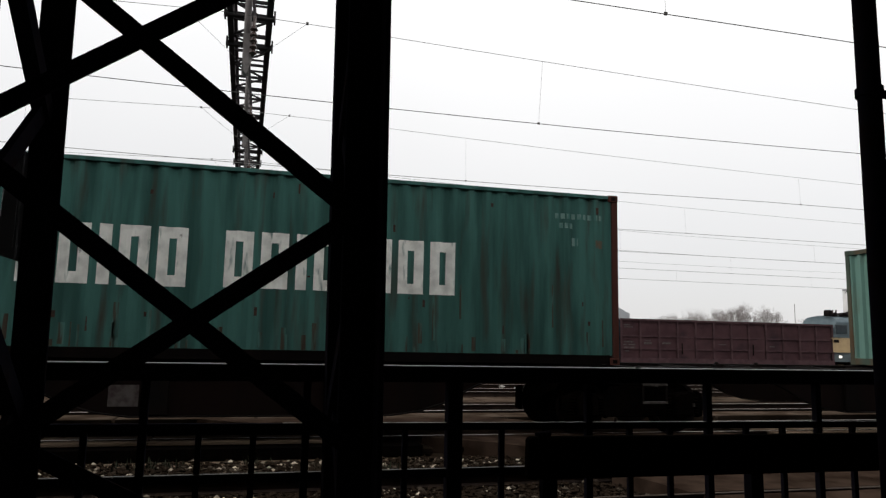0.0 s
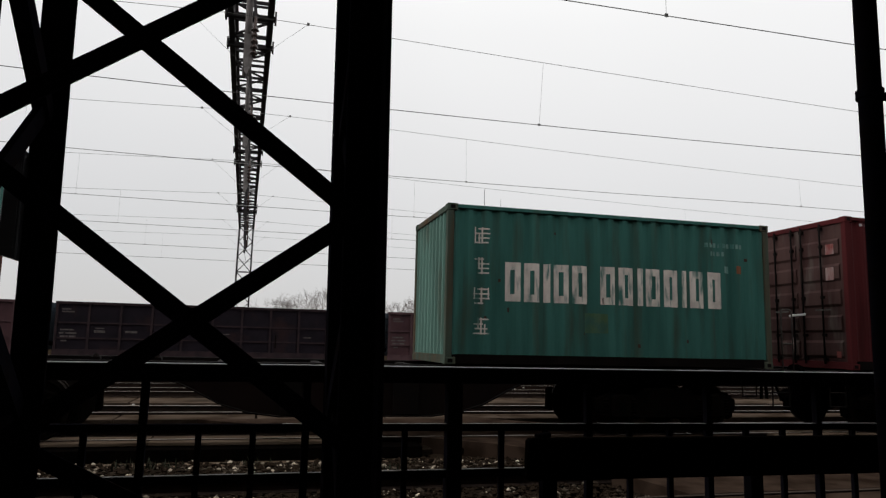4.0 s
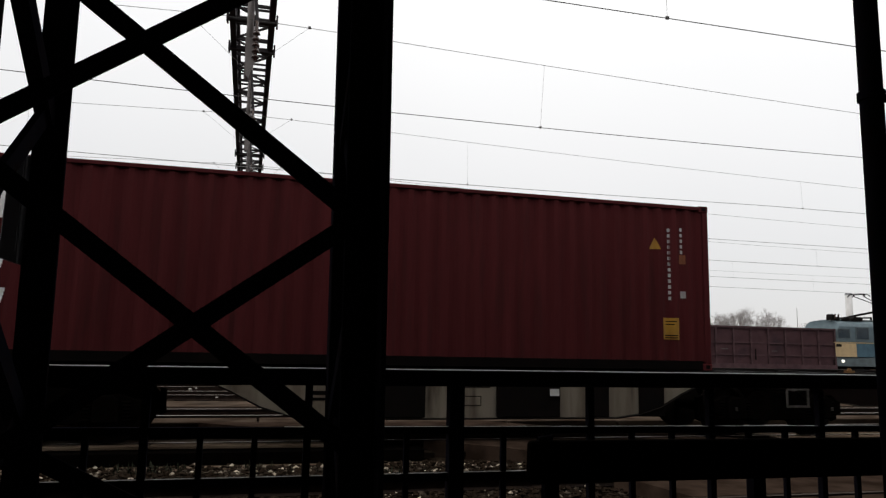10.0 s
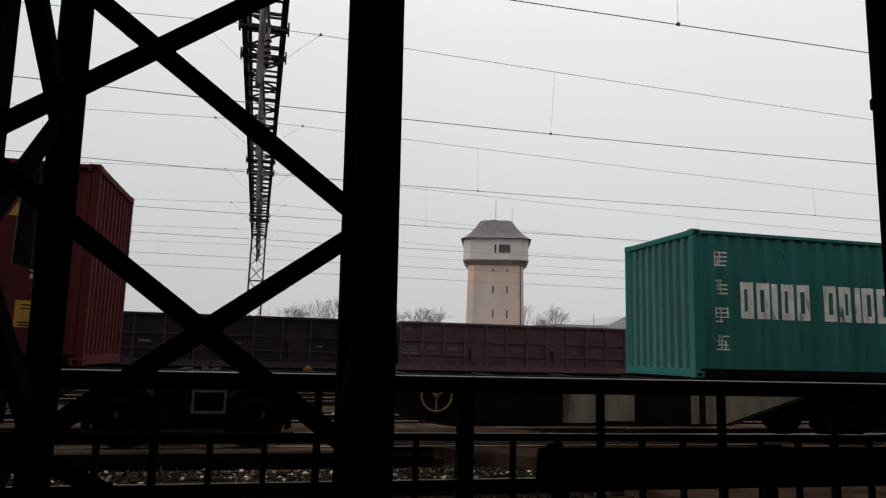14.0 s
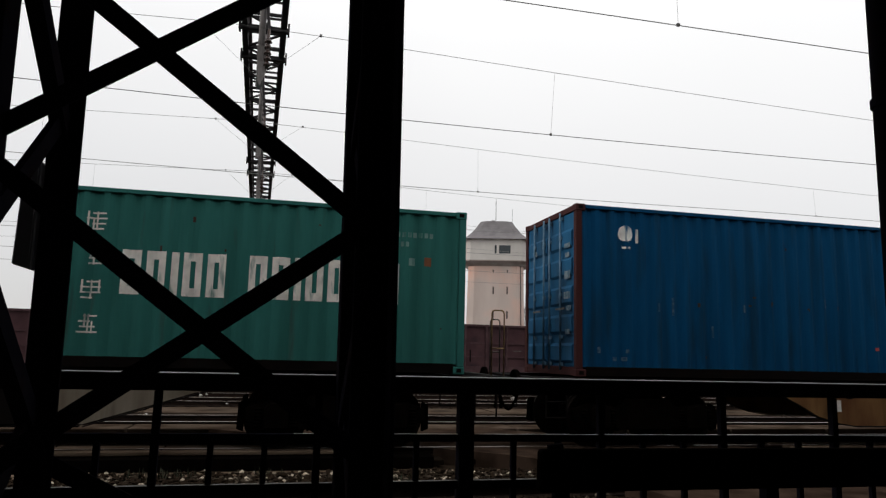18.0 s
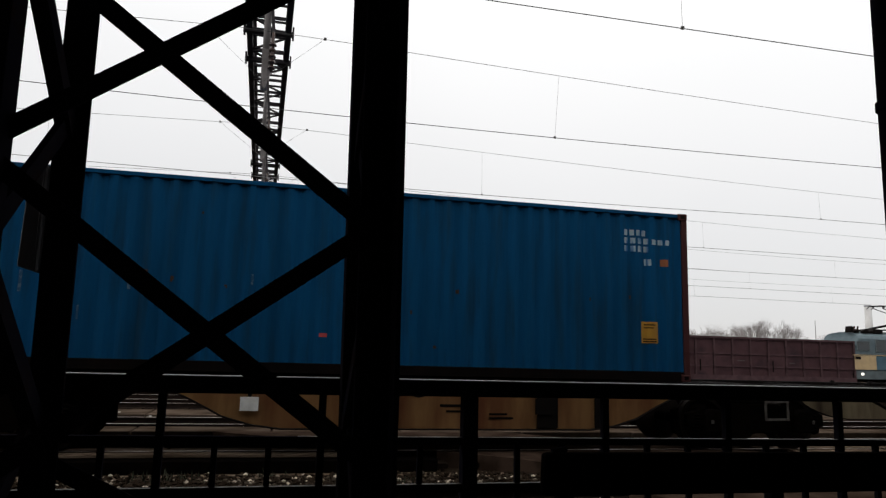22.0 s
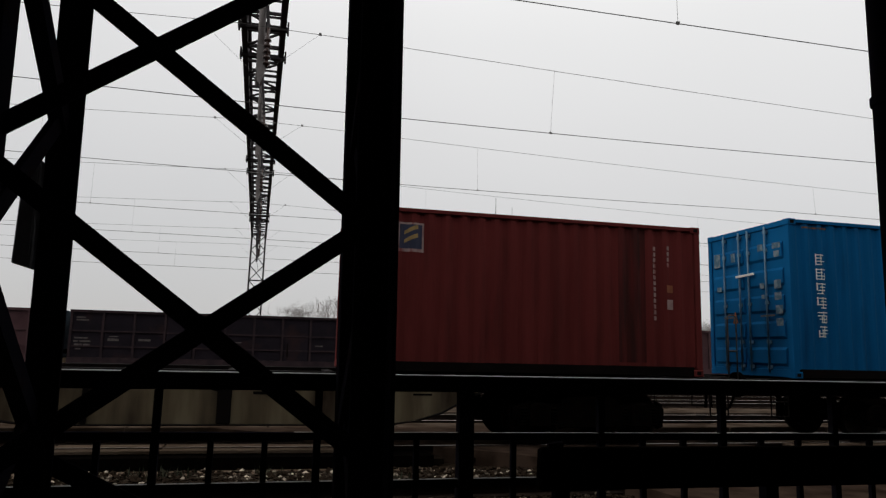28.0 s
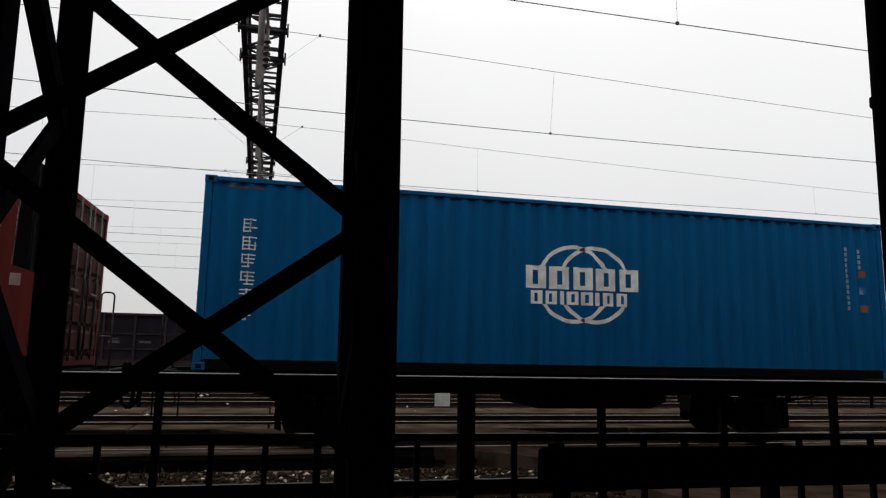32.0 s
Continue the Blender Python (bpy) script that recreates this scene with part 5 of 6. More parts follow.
def bogie(wagon, u, y=0.0, base=1.8):
    b = new("bogie")
    b.parent = wagon
    b.location = (u, 0, 0)
    b["label"] = "grimy two-axle bogie"
    for s in (-1, 1):
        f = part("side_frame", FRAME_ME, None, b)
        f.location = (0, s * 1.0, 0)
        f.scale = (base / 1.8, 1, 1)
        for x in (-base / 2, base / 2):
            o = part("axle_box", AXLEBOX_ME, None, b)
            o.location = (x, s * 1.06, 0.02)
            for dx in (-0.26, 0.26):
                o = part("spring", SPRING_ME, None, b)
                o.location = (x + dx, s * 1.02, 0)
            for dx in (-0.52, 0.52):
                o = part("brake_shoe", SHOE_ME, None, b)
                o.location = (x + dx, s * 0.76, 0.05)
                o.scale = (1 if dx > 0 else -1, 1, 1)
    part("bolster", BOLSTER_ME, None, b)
    for x in (-base / 2, base / 2):
        w = part("wheelset", AXLE_ME, None, b)
        w.location = (x, 0, WHEEL_R)
        for s in (-1, 1):
            w2 = new("wheel", WHEEL_MES[s])
            w2.parent = b
            w2.location = (x, 0, WHEEL_R)
            WHEELSETS.append((w2, x))
        WHEELSETS.append((w, x))
    return b


def belly(wagon, a, b, style, slots, signs, straight=0.0):
    """A fish-bellied side sill: a deep plate that tapers up towards both bogies."""
    z0, z1 = 0.37, 1.02
    for y, s in ((-1.12, 1), (1.12, -1)):
        bm = B()
        curve = [(-0.15, z1), (0.0, z1 - 0.10), (0.35, z1 - 0.26), (0.75, z0 + 0.18), (1.15, z0 + 0.06), (1.6, z0)]
        prism(bm, [(a + dx, z) for dx, z in curve] + [(b - dx, z) for dx, z in (curve if not straight else [(-0.55, z1), (straight, z0)])[::-1]], y, y + 0.02 * s)
        p = part("sill_plate", bm, BELLY[style], wagon)
        bm = B()
        box(bm, (a + 1.6, y - 0.07 if s > 0 else y - 0.02, z0 - 0.02), (b - 1.6, y + 0.02 if s > 0 else y + 0.07, z0 - 0.002))
        for (d0, za), (d1, zb) in zip(curve[1:], curve[2:]):
            for e, f in ((a, 1), (b, -1)) if not straight else ((a, 1),):
                bar(bm, (e + f * d0, y - 0.03 * s, za - 0.012), (e + f * d1, y - 0.03 * s, zb - 0.012), 0.10, 0.018)
        if straight:
            bar(bm, (b + 0.4, y - 0.03 * s, z1 - 0.06), (b - straight, y - 0.03 * s, z0 - 0.012), 0.10, 0.018)
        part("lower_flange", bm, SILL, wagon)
        if s < 0:
            continue
        for x0, x1 in slots:
            bm = B()
            box(bm, (x0, y - 0.05, z0 + 0.01), (x1, y - 0.003, z1 - 0.02))
            part("stiffener_box", bm, BELLY_DARK, wagon, "rust-black box on the sill", bevel=0.01)
        for x0, x1, za, zb, m in signs:
            bm = B()
            box(bm, (x0, y - 0.008, za), (x1, y - 0.003, zb))
            part("stencil_mark", bm, m, wagon)


def axle_guard(wagon, u):
    """One wheelset in its guards under a leaf spring."""
    b = new("axle_unit")
    b.parent = wagon
    b.location = (u, 0, 0)
    b["label"] = "single wheelset under a leaf spring"
    for s in (-1, 1):
        bm = B()
        prism(bm, [(-0.16, 0.38), (0.16, 0.38), (0.20, 0.98), (-0.20, 0.98)], s * 1.0 - 0.012, s * 1.0 + 0.012)
        prism(bm, [(-0.62, 0.98), (-0.5, 0.98), (-0.10, 0.40), (-0.20, 0.40)], s * 1.0 - 0.012, s * 1.0 + 0.012)
        prism(bm, [(0.5, 0.98), (0.62, 0.98), (0.20, 0.40), (0.10, 0.40)], s * 1.0 - 0.012, s * 1.0 + 0.012)
        part("axle_guard", bm, BOGIE, b)
        bm = B()
        for k in range(7):
            w = 0.95 - 0.11 * k
            for side in (-1, 1):
                bar(bm, (0, s * 1.08, 0.70 + 0.016 * k), (side * w, s * 1.08, 0.70 + 0.016 * k + 0.16 * w * w), 0.10, 0.014)
        part("leaf_spring", bm, BOGIE, b)
        o = part("axle_box", AXLEBOX_ME, None, b)
        o.location = (0, s * 1.06, 0.02)
        for dx in (-0.54, 0.54):
            o = part("brake_shoe", SHOE_ME, None, b)
            o.location = (dx, s * 0.76, 0.05)
            o.scale = (1 if dx > 0 else -1, 1, 1)
    w = part("wheelset", AXLE_ME, None, b)
    w.location = (0, 0, WHEEL_R)
    WHEELSETS.append((w, 0.0))
    for s in (-1, 1):
        w2 = new("wheel", WHEEL_MES[s])
        w2.parent = b
        w2.location = (0, 0, WHEEL_R)
        WHEELSETS.append((w2, 0.0))


def wagon(name, u0, u1, bogies, label, bellies, style, slots=(), signs=(), base=1.8):
    w = thing(name, label, "railway wagon", "wagons of the train", (0, TRACKS[1], 0))
    ends = [u0, u1] if len(bogies) == 2 else [u0, bogies[1], u1]
    for a, b in zip(ends, ends[1:]):
        la, lb = a + (0.06 if a != u0 else 0), b - (0.06 if b != u1 else 0)
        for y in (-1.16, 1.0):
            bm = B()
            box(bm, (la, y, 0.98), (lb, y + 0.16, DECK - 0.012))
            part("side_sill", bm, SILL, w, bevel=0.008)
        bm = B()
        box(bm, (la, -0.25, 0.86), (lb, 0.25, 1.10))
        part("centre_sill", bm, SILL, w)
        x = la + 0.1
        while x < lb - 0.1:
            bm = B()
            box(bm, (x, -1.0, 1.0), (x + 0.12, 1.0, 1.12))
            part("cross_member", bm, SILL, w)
            x += 1.55
    for u in bogies:
        axle_guard(w, u) if len(bogies) == 2 else bogie(w, u, base=base)
    for a, b in bellies:
        belly(w, a, b, style, [q for q in slots if a < q[0] < b], [q for q in signs if a < q[0] < b])
    for u, s in ((u0, -1), (u1, 1)):
        bm = B()
        box(bm, (min(u, u - s * 0.14), -1.25, 0.86), (max(u, u - s * 0.14), 1.25, 1.14))
        part("end_beam", bm, SILL, w, bevel=0.01)
        for y in (-0.875, 0.875):
            bm = B()
            tube(bm, (u, y, 1.03), (u + s * 0.19, y, 1.03), 0.09, 12)
            k = part("buffer", bm, BOGIE, w)
            bm = B()
            tube(bm, (u + s * 0.19, y, 1.03), (u + s * 0.215, y, 1.03), 0.22, 18)
            part("buffer_plate", bm, BOGIE, k)
        bm = B()
        tube(bm, (u, 0, 1.0), (u + s * 0.20, 0, 0.96), 0.045, 8)
        tube(bm, (u + s * 0.20, 0, 0.96), (u + s * 0.17, 0, 0.55), 0.03, 8)
        part("coupling_hook", bm, BOGIE, w)
        bm = B()
        loop = [(u + s * (0.02 + 0.205 * q), -0.55, 0.94 - 0.36 * math.sin(math.pi / 2 * q)) for q in (i / 10 for i in range(11))]
        sweep(bm, loop, 0.025)
        part("brake_hose", bm, BOGIE, w)
        for y in (-1.2, 1.2):
            bm = B()
            for p, q in (((u - s * 0.2, y, 1.0), (u - s * 0.2, y, 0.5)), ((u - s * 0.55, y, 1.0), (u - s * 0.55, y, 0.5)), ((u - s * 0.2, y, 0.5), (u - s * 0.55, y, 0.5)), ((u - s * 0.2, y, 0.75), (u - s * 0.55, y, 0.75))):
                tube(bm, p, q, 0.014, 6)
            part("shunter_step", bm, SILL, w)
    return w


def end_rail(w, u, y, z, wid=0.32, m=None):
    """A tall bent grab rail on the wagon end, with a cross bar."""
    bm = B()
    sweep(bm, [(u, y, 1.12), (u, y, z - 0.05), (u + 0.012, y, z - 0.018), (u + 0.04, y, z), (u + wid - 0.04, y, z), (u + wid - 0.012, y, z - 0.018), (u + wid, y, z - 0.05), (u + wid, y, 1.12)], 0.0125)
    tube(bm, (u, y, z - 0.62), (u + wid, y, z - 0.62), 0.0125, 8)
    part("grab_rail", bm, m or RAIL_GREY, w, "worn grey grab rail" if m is None else "worn ochre grab rail", smooth=True)


def plate(w, u, z, wid, h, m, name="data_plate", label="pale data plate", y=-1.2):
    bm = B()
    box(bm, (u, y, z), (u + wid, y + 0.012, z + h))
    part(name, bm, m, w, label)
    bm = B()
    box(bm, (u + wid * 0.4, y + 0.012, z + h * 0.4), (u + wid * 0.6, -1.0, z + h + 0.25))
    part("plate_bracket", bm, SILL, w)


W1 = wagon("container_wagon", -40.6, -13.42, (-38.9, -26.75, -16.0), "rusty brown articulated container flat wagon", [(-36.3, -29.4), (-24.1, -18.6)], "rusty",
           slots=[(-34.5, -34.2), (-32, -31.6), (-22.5, -22.2), (-20.8, -20.4)], signs=[(-35.0, -34.6, 0.5, 0.8, GONDOLA_INK), (-21.6, -21.0, 0.55, 0.75, WHEEL)])
W2 = wagon("container_wagon", -12.95, 16.38, (-10.6, 1.4, 13.7), "articulated container wagon, one half grey-white, one rust-black", [(-8.35, -0.25)], "white",
           slots=[(-6.42, -6.34), (-6.1, -5.12), (-3.95, -2.86), (-2.32, -1.98), (-1.42, -0.95)],
           signs=[(-6.9, -6.6, 0.72, 0.78, SILL), (-6.85, -6.62, 0.64, 0.68, SILL), (-4.75, -4.05, 0.90, 0.915, SILL), (-4.75, -4.05, 0.84, 0.855, SILL), (-4.65, -4.2, 0.70, 0.71, SILL), (-4.65, -4.2, 0.56, 0.57, SILL), (-4.65, -4.64, 0.571, 0.699, SILL), (-4.21, -4.2, 0.571, 0.699, SILL)])
belly(W2, 3.7, 11.75, "rusty", [(5.2, 7.1), (8.6, 9.5), (9.68, 9.78)], [(7.50, 7.7, 0.60, 0.62, BOX_GREY), (7.50, 7.7, 0.68, 0.70, BOX_GREY)], straight=1.55)
for x0, x1, z0, z1 in ((7.18, 7.77, 0.40, 0.98), (7.89, 8.46, 0.43, 0.92)):
    bm = B()
    box(bm, (x0, -1.127, z0), (x1, -1.1205, z1))
    part("white_plate", bm, BELLY["white"], W2, "dirty white plate on the sill", bevel=0.002)
W3 = wagon("container_wagon", 16.82, 46.0, (18.9, 31.1, 43.3), "articulated container wagon, one half rusty ochre, one sooty cream", [(21.4, 29.5)], "ochre",
           slots=[(24.35, 24.75), (27.0, 27.35), (28.0, 28.12)],
           signs=[(25.4, 26.0, 0.70, 0.74, BELLY_DARK), (25.5, 25.9, 0.62, 0.65, BELLY_DARK), (26.2, 26.6, 0.52, 0.55, BELLY_DARK), (26.2, 26.5, 0.58, 0.61, BELLY_DARK)])
belly(W3, 33.4, 41.5, "cream", [(35.6, 35.68), (37.4, 37.6), (39.2, 39.5)], [(37.9, 38.4, 0.8, 0.84, BELLY_DARK), (40.3, 40.6, 0.8, 0.83, BELLY_DARK)])
W4 = wagon("container_wagon", 46.46, 59.9, (48.95, 56.85), "dark two-axle container flat wagon with an open underframe", [], "rusty")
for w, u in ((W1, -26.75), (W2, 1.4), (W3, 31.1)):
    # stirrup frame beside the middle bogie
    for z in (0.53, 0.83):
        bm = B()
        box(bm, (u + 0.05, -1.24, z), (u + 0.52, -1.20, z + 0.035))
        part("foot_step", bm, RAIL_GREY, w, "pale worn foot step")
    for x in (0.05, 0.49):
        bm = B()
        box(bm, (u + x, -1.235, 0.53), (u + x + 0.03, -1.205, 1.0))
        part("step_hanger", bm, SILL if w is W1 else RAIL_GREY, w)
    for x in (-0.95, 1.05):
        bm = B()
        box(bm, (u + x - 0.022, -1.19, 0.47), (u + x + 0.022, -1.15, 0.53))
        part("axle_cap", bm, ROD, w, "bright axle cap")
    for du in (1.6, 2.42):
        bm = B()
        box(bm, (u + du, -1.05, DECK - 0.012), (u + du + 0.13, -0.92, DECK + 0.03))
        tube(bm, (u + du + 0.065, -0.985, DECK + 0.03), (u + du + 0.065, -0.985, DECK + 0.075), 0.05, 8, 0.025)
        part("twist_lock", bm, BELLY["ochre"] if w is W2 else SILL, w)
bm = B()
prism(bm, [(9.5, 0.385), (10.18, 0.385), (12.2, 1.0), (9.5, 1.0)], -1.127, -1.1205)
part("white_plate", bm, BELLY["white"], W2, "dirty white tapering end of the sill")
for u in (22.92, 25.06, 27.2, 35.2, 37.4):
    bm = B()
    prism(bm, [(u + 0.17 * math.cos(math.pi * k / 8), 0.985 - 0.15 * math.sin(math.pi * k / 8)) for k in range(9)][::-1], -1.127, -1.1205)
    part("drain_cutout", bm, BELLY_DARK, W3, "black half-round cut-out under the sill")
# hand-brake wheel on the second wagon
bm = B()
n = 24
for k in range(n):
    a, b = 2 * math.pi * k / n, 2 * math.pi * (k + 1) / n
    tube(bm, (5.04 + 0.24 * math.cos(a), -1.22, 0.82 + 0.24 * math.sin(a)), (5.04 + 0.24 * math.cos(b), -1.22, 0.82 + 0.24 * math.sin(b)), 0.016, 6)
for k in range(3):
    a = 0.5 + 2 * math.pi * k / 3
    tube(bm, (5.04, -1.22, 0.82), (5.04 + 0.23 * math.cos(a), -1.22, 0.82 + 0.23 * math.sin(a)), 0.013, 6)
tube(bm, (5.04, -1.24, 0.82), (5.04, -1.0, 0.82), 0.03, 8)
part("brake_wheel", bm, OCHRE_RAIL, W2, "worn ochre hand-brake wheel")
plate(W3, 22.40, 0.62, 0.26, 0.20, WHITE_PAINT)
plate(W3, 26.95, 0.60, 0.28, 0.25, BELLY_DARK, "sill_box", "dark box")
plate(W2, -3.05, 0.72, 0.16, 0.11, WHITE_PAINT)
plate(W4, 50.76, 0.66, 0.24, 0.20, WHITE_PAINT)
plate(W4, 55.0, 0.6, 0.2, 0.3, SILL, "sill_box", "dark box")
bm = B()
prism(bm, [(52.4, 0.98), (52.4, 0.66), (52.7, 0.58), (54.8, 0.58), (55.1, 0.7), (55.1, 0.98)], -0.6, 0.6)
part("brake_gear", bm, BELLY["rusty"], W4, "rusty brake gear under the frame")
for w, u, y, z, wd in ((W2, 16.15, -1.0, 2.2, 0.21), (W3, 16.75, 1.0, 2.15, 0.19), (W3, 45.87, -1.16, 2.235, 0.17), (W4, 46.40, 1.0, 2.10, 0.21), (W1, -13.70, -1.16, 2.235, 0.23), (W2, -12.94, 1.0, 2.15, 0.22)):
    end_rail(w, u, y, z, wd, OCHRE_RAIL if u == 16.15 else None)

# ---- gondola wagons and locomotive on the far track ----
GY = 36.8


def gondola(x0, x1, tone, label, n=11):
    skin, rib = GONDOLA[tone], RIB[tone]
    g = thing("gondola_wagon", label, "railway wagon", "open wagons on the far track", (x0, GY, 0))
    L, z0, z1, W = x1 - x0, 0.72, 3.02, 2.7
    for y in (0.0, W):
        bm = B()
        box(bm, (0, y, z0), (L, y + 0.02, z1 - 0.02))
        part("side_sheet", bm, skin, g)
    for x in (0.0, L - 0.02):
        bm = B()
        box(bm, (x, 0.02, z0), (x + 0.02, W, z1 - 0.02))
        part("end_sheet", bm, BLUE_END, g, "dull blue-grey end sheet")
    bm = B()
    box(bm, (0.02, 0.02, z0), (L - 0.02, W - 0.01, z0 + 0.06))
    part("floor", bm, SILL, g)
    for z, h, d in ((z1 - 0.10, 0.12, 0.10), (z0 + 1.28, 0.07, 0.07), (z0 + 0.55, 0.07, 0.07), (z0 - 0.26, 0.32, 0.10)):
        bm = B()
        box(bm, (-0.02, -d, z), (L + 0.02, -0.001, z + h))
        part("side_rail", bm, rib, g)
    for i in range(n + 1):
        x = (L - 0.10) * i / n
        bm = B()
        prism(bm, [(x, z0), (x + 0.10, z0), (x + 0.10, z1 - 0.1), (x, z1 - 0.1)], -0.09, -0.002)
        part("stake", bm, rib, g)
    for i in (3, 7):
        x = (L - 0.10) * i / n
        bm = B()
        box(bm, (x + 0.14, -0.05, z0 + 0.05), (x + (L - 0.1) / n - 0.05, -0.02, z0 + 1.26))
        d = part("door", bm, skin, g, bevel=0.01)
        bm = B()
        box(bm, (x + 0.3, -0.09, z0 + 0.3), (x + 0.36, -0.05, z0 + 0.95))
        part("latch", bm, SILL, d)
    bay = (L - 0.10) / n
    for i, zz, dx, wd, h in ((0, 0.62, 0.25, 0.34, 0.08), (0, 0.62, 0.64, 0.3, 0.08), (0, 0.78, 0.2, 0.2, 0.08), (0, 0.78, 0.46, 0.5, 0.08), (0, 0.94, 0.24, 0.6, 0.07), (0, 0.42, 0.3, 0.25, 0.07), (0, 1.80, 0.25, 0.55, 0.07), (0, 1.92, 0.25, 0.4, 0.07),
                             (1, 0.86, 0.3, 0.5, 0.12), (1, 1.05, 0.35, 0.4, 0.05), (2, 0.88, 0.28, 0.55, 0.10), (5, 0.9, 0.4, 0.5, 0.05), (8, 0.82, 0.3, 0.4, 0.06)):
        bm = B()
        box(bm, (bay * i + dx, -0.012, z0 + zz), (bay * i + dx + wd, -0.002, z0 + zz + h))
        part("stencil_mark", bm, GONDOLA_INK, g)
    # pale ends of the underframe gear along the sill
    for i, wd in ((0.9, 0.30), (2.5, 0.24), (5.2, 0.6), (6.9, 0.22), (9.6, 0.5)):
        bm = B()
        box(bm, (bay * i, -0.16, z0 - 0.30), (bay * i + wd, -0.101, z0 - 0.22))
        part("sill_bracket", bm, GONDOLA_INK, g, "pale worn bracket")
    bm = B()
    box(bm, (0.5, 0.9, 0.50), (L - 0.5, 1.8, 0.715))
    part("underframe", bm, SILL, g)
    for x in (2.2, L - 2.2):
        for y in (0.35, 2.25):
            bm = B()
            prism(bm, [(x - 1.2, 0.4), (x + 1.2, 0.4), (x + 1.2, 0.6), (x + 0.4, 0.8), (x - 0.4, 0.8), (x - 1.2, 0.6)], y, y + 0.12)
            part("side_frame", bm, BOGIE, g)
        for dx in (-0.9, 0.9):
            bm = B()
            tube(bm, (x + dx, 0.62, 0.46), (x + dx, 2.0, 0.46), 0.08, 8)
            axle = part("axle", bm, WHEEL, g)
            for y in (0.5, 2.0):
                bm = B()
                tube(bm, (x + dx, y, 0.46), (x + dx, y + 0.12, 0.46), 0.46, 18)
                part("wheel", bm, WHEEL, axle)
    for s, x in ((-1, -0.02), (1, L + 0.02)):
        for y in (0.45, 2.2):
            bm = B()
            tube(bm, (x, y, 1.03), (x + s * 0.24, y, 1.03), 0.1, 10)
            part("buffer", bm, BOGIE, g)
        for k in range(5):
            bm = B()
            box(bm, (min(x, x + s * 0.04), 0.1, 1.3 + k * 0.33), (max(x, x + s * 0.04), 0.45, 1.33 + k * 0.33))
            part("rung", bm, SILL, g)
    return g


gondola(-0.259 * GY - 30.2, -0.259 * GY - 15.4, "maroon", "maroon steel open wagon with a ribbed side")
gondola(-0.259 * GY - 15.0, -0.262 * GY - 0.3, "maroon", "brown open wagon with a ribbed side")
gondola(-0.259 * GY, 0.166 * GY, "grey", "sooty grey open wagon with faint white stencils")
gondola(0.176 * GY, 0.533 * GY, "maroon", "faded maroon open wagon with a grid of ribs")
gondola(0.546 * GY, 0.948 * GY, "maroon", "faded maroon open wagon with worn stencil patches", 12)

loco = thing("locomotive", "grey-blue electric locomotive with a cream cab panel and raised pantograph", "locomotive", at=(34.55, GY - 0.1, 0))
LL = 15.2
bm = B()
box(bm, (0.24, 0.0, 1.28), (LL - 0.24, 2.9, 2.17))
part("lower_body", bm, LOCO_BLUE, loco, bevel=0.04)
bm = B()
arch = [(0.02, 2.22), (0.02, 3.22), (0.14, 3.42), (0.42, 3.55), (0.95, 3.61), (1.95, 3.61), (2.48, 3.55), (2.76, 3.42), (2.88, 3.22), (2.88, 2.22)]
caps = []
for f in (1, -1):
    nose = [0.24 + (z - 2.22) * 0.28 + 0.10 * abs((y - 1.45) / 1.43) ** 3 for y, z in arch]
    caps.append([bm.verts.new((x if f > 0 else LL - x, y, z)) for x, (y, z) in zip(nose, arch)])
for i in range(len(arch)):
    j = (i + 1) % len(arch)
    bm.faces.new((caps[0][i], caps[0][j], caps[1][j], caps[1][i]))
bm.faces.new(caps[0][::-1])
bm.faces.new(caps[1])
part("upper_body", bm, LOCO_PALE, loco, "faded grey-blue upper body with an arched roof", bevel=0.03)
bm = B()
box(bm, (0.22, -0.02, 2.172), (LL - 0.22, 2.92, 2.218))
part("waist_band", bm, LOCO_CREAM, loco, "thin pale waist band")
bm = B()
box(bm, (0.3, 0.04, 0.70), (LL - 0.3, 2.86, 1.278))
part("skirt", bm, LOCO_SKIRT, loco, "dusty grey-green skirt", bevel=0.03)
for x in (0.26, LL - 1.86):
    bm = B()
    box(bm, (x, -0.014, 1.30), (x + 1.60, -0.002, 2.15))
    panel = part("cab_panel", bm, LOCO_CREAM, loco, "cream cab panel")
    bm = B()
    box(bm, (x + 0.05, -0.022, 1.92), (x + 0.46, -0.015, 2.10))
    part("number_plate", bm, SILL, panel, "small dark plate")
for x0, x1, z0, z1 in ((0.52, 1.40, 2.48, 3.02), (1.92, 2.86, 2.44, 3.14), (4.6, 5.9, 2.6, 3.1), (6.9, 8.2, 2.6, 3.1), (9.2, 10.5, 2.6, 3.1), (12.34, 13.28, 2.44, 3.14), (13.8, 14.7, 2.48, 3.02)):
    bm = B()
    box(bm, (x0, -0.004, z0), (x1, 0.03, z1))
    w = part("window", bm, GLASS_DARK, loco, "dark side window", bevel=0.01)
    bm = B()
    for a, b in (((x0 - 0.05, z0 - 0.05), (x1 + 0.05, z0)), ((x0 - 0.05, z1), (x1 + 0.05, z1 + 0.05)), ((x0 - 0.05, z0), (x0, z1)), ((x1, z0), (x1 + 0.05, z1))):
        box(bm, (a[0], -0.012, a[1]), (b[0], 0.018, b[1]))
    part("window_frame", bm, LOCO_SKIRT, w)
bm = B()
prism(bm, [(0.9, 3.56), (LL - 0.9, 3.56), (LL - 1.3, 3.70), (1.3, 3.70)], 0.55, 2.35)
part("roof", bm, LOCO_SKIRT, loco, bevel=0.03)
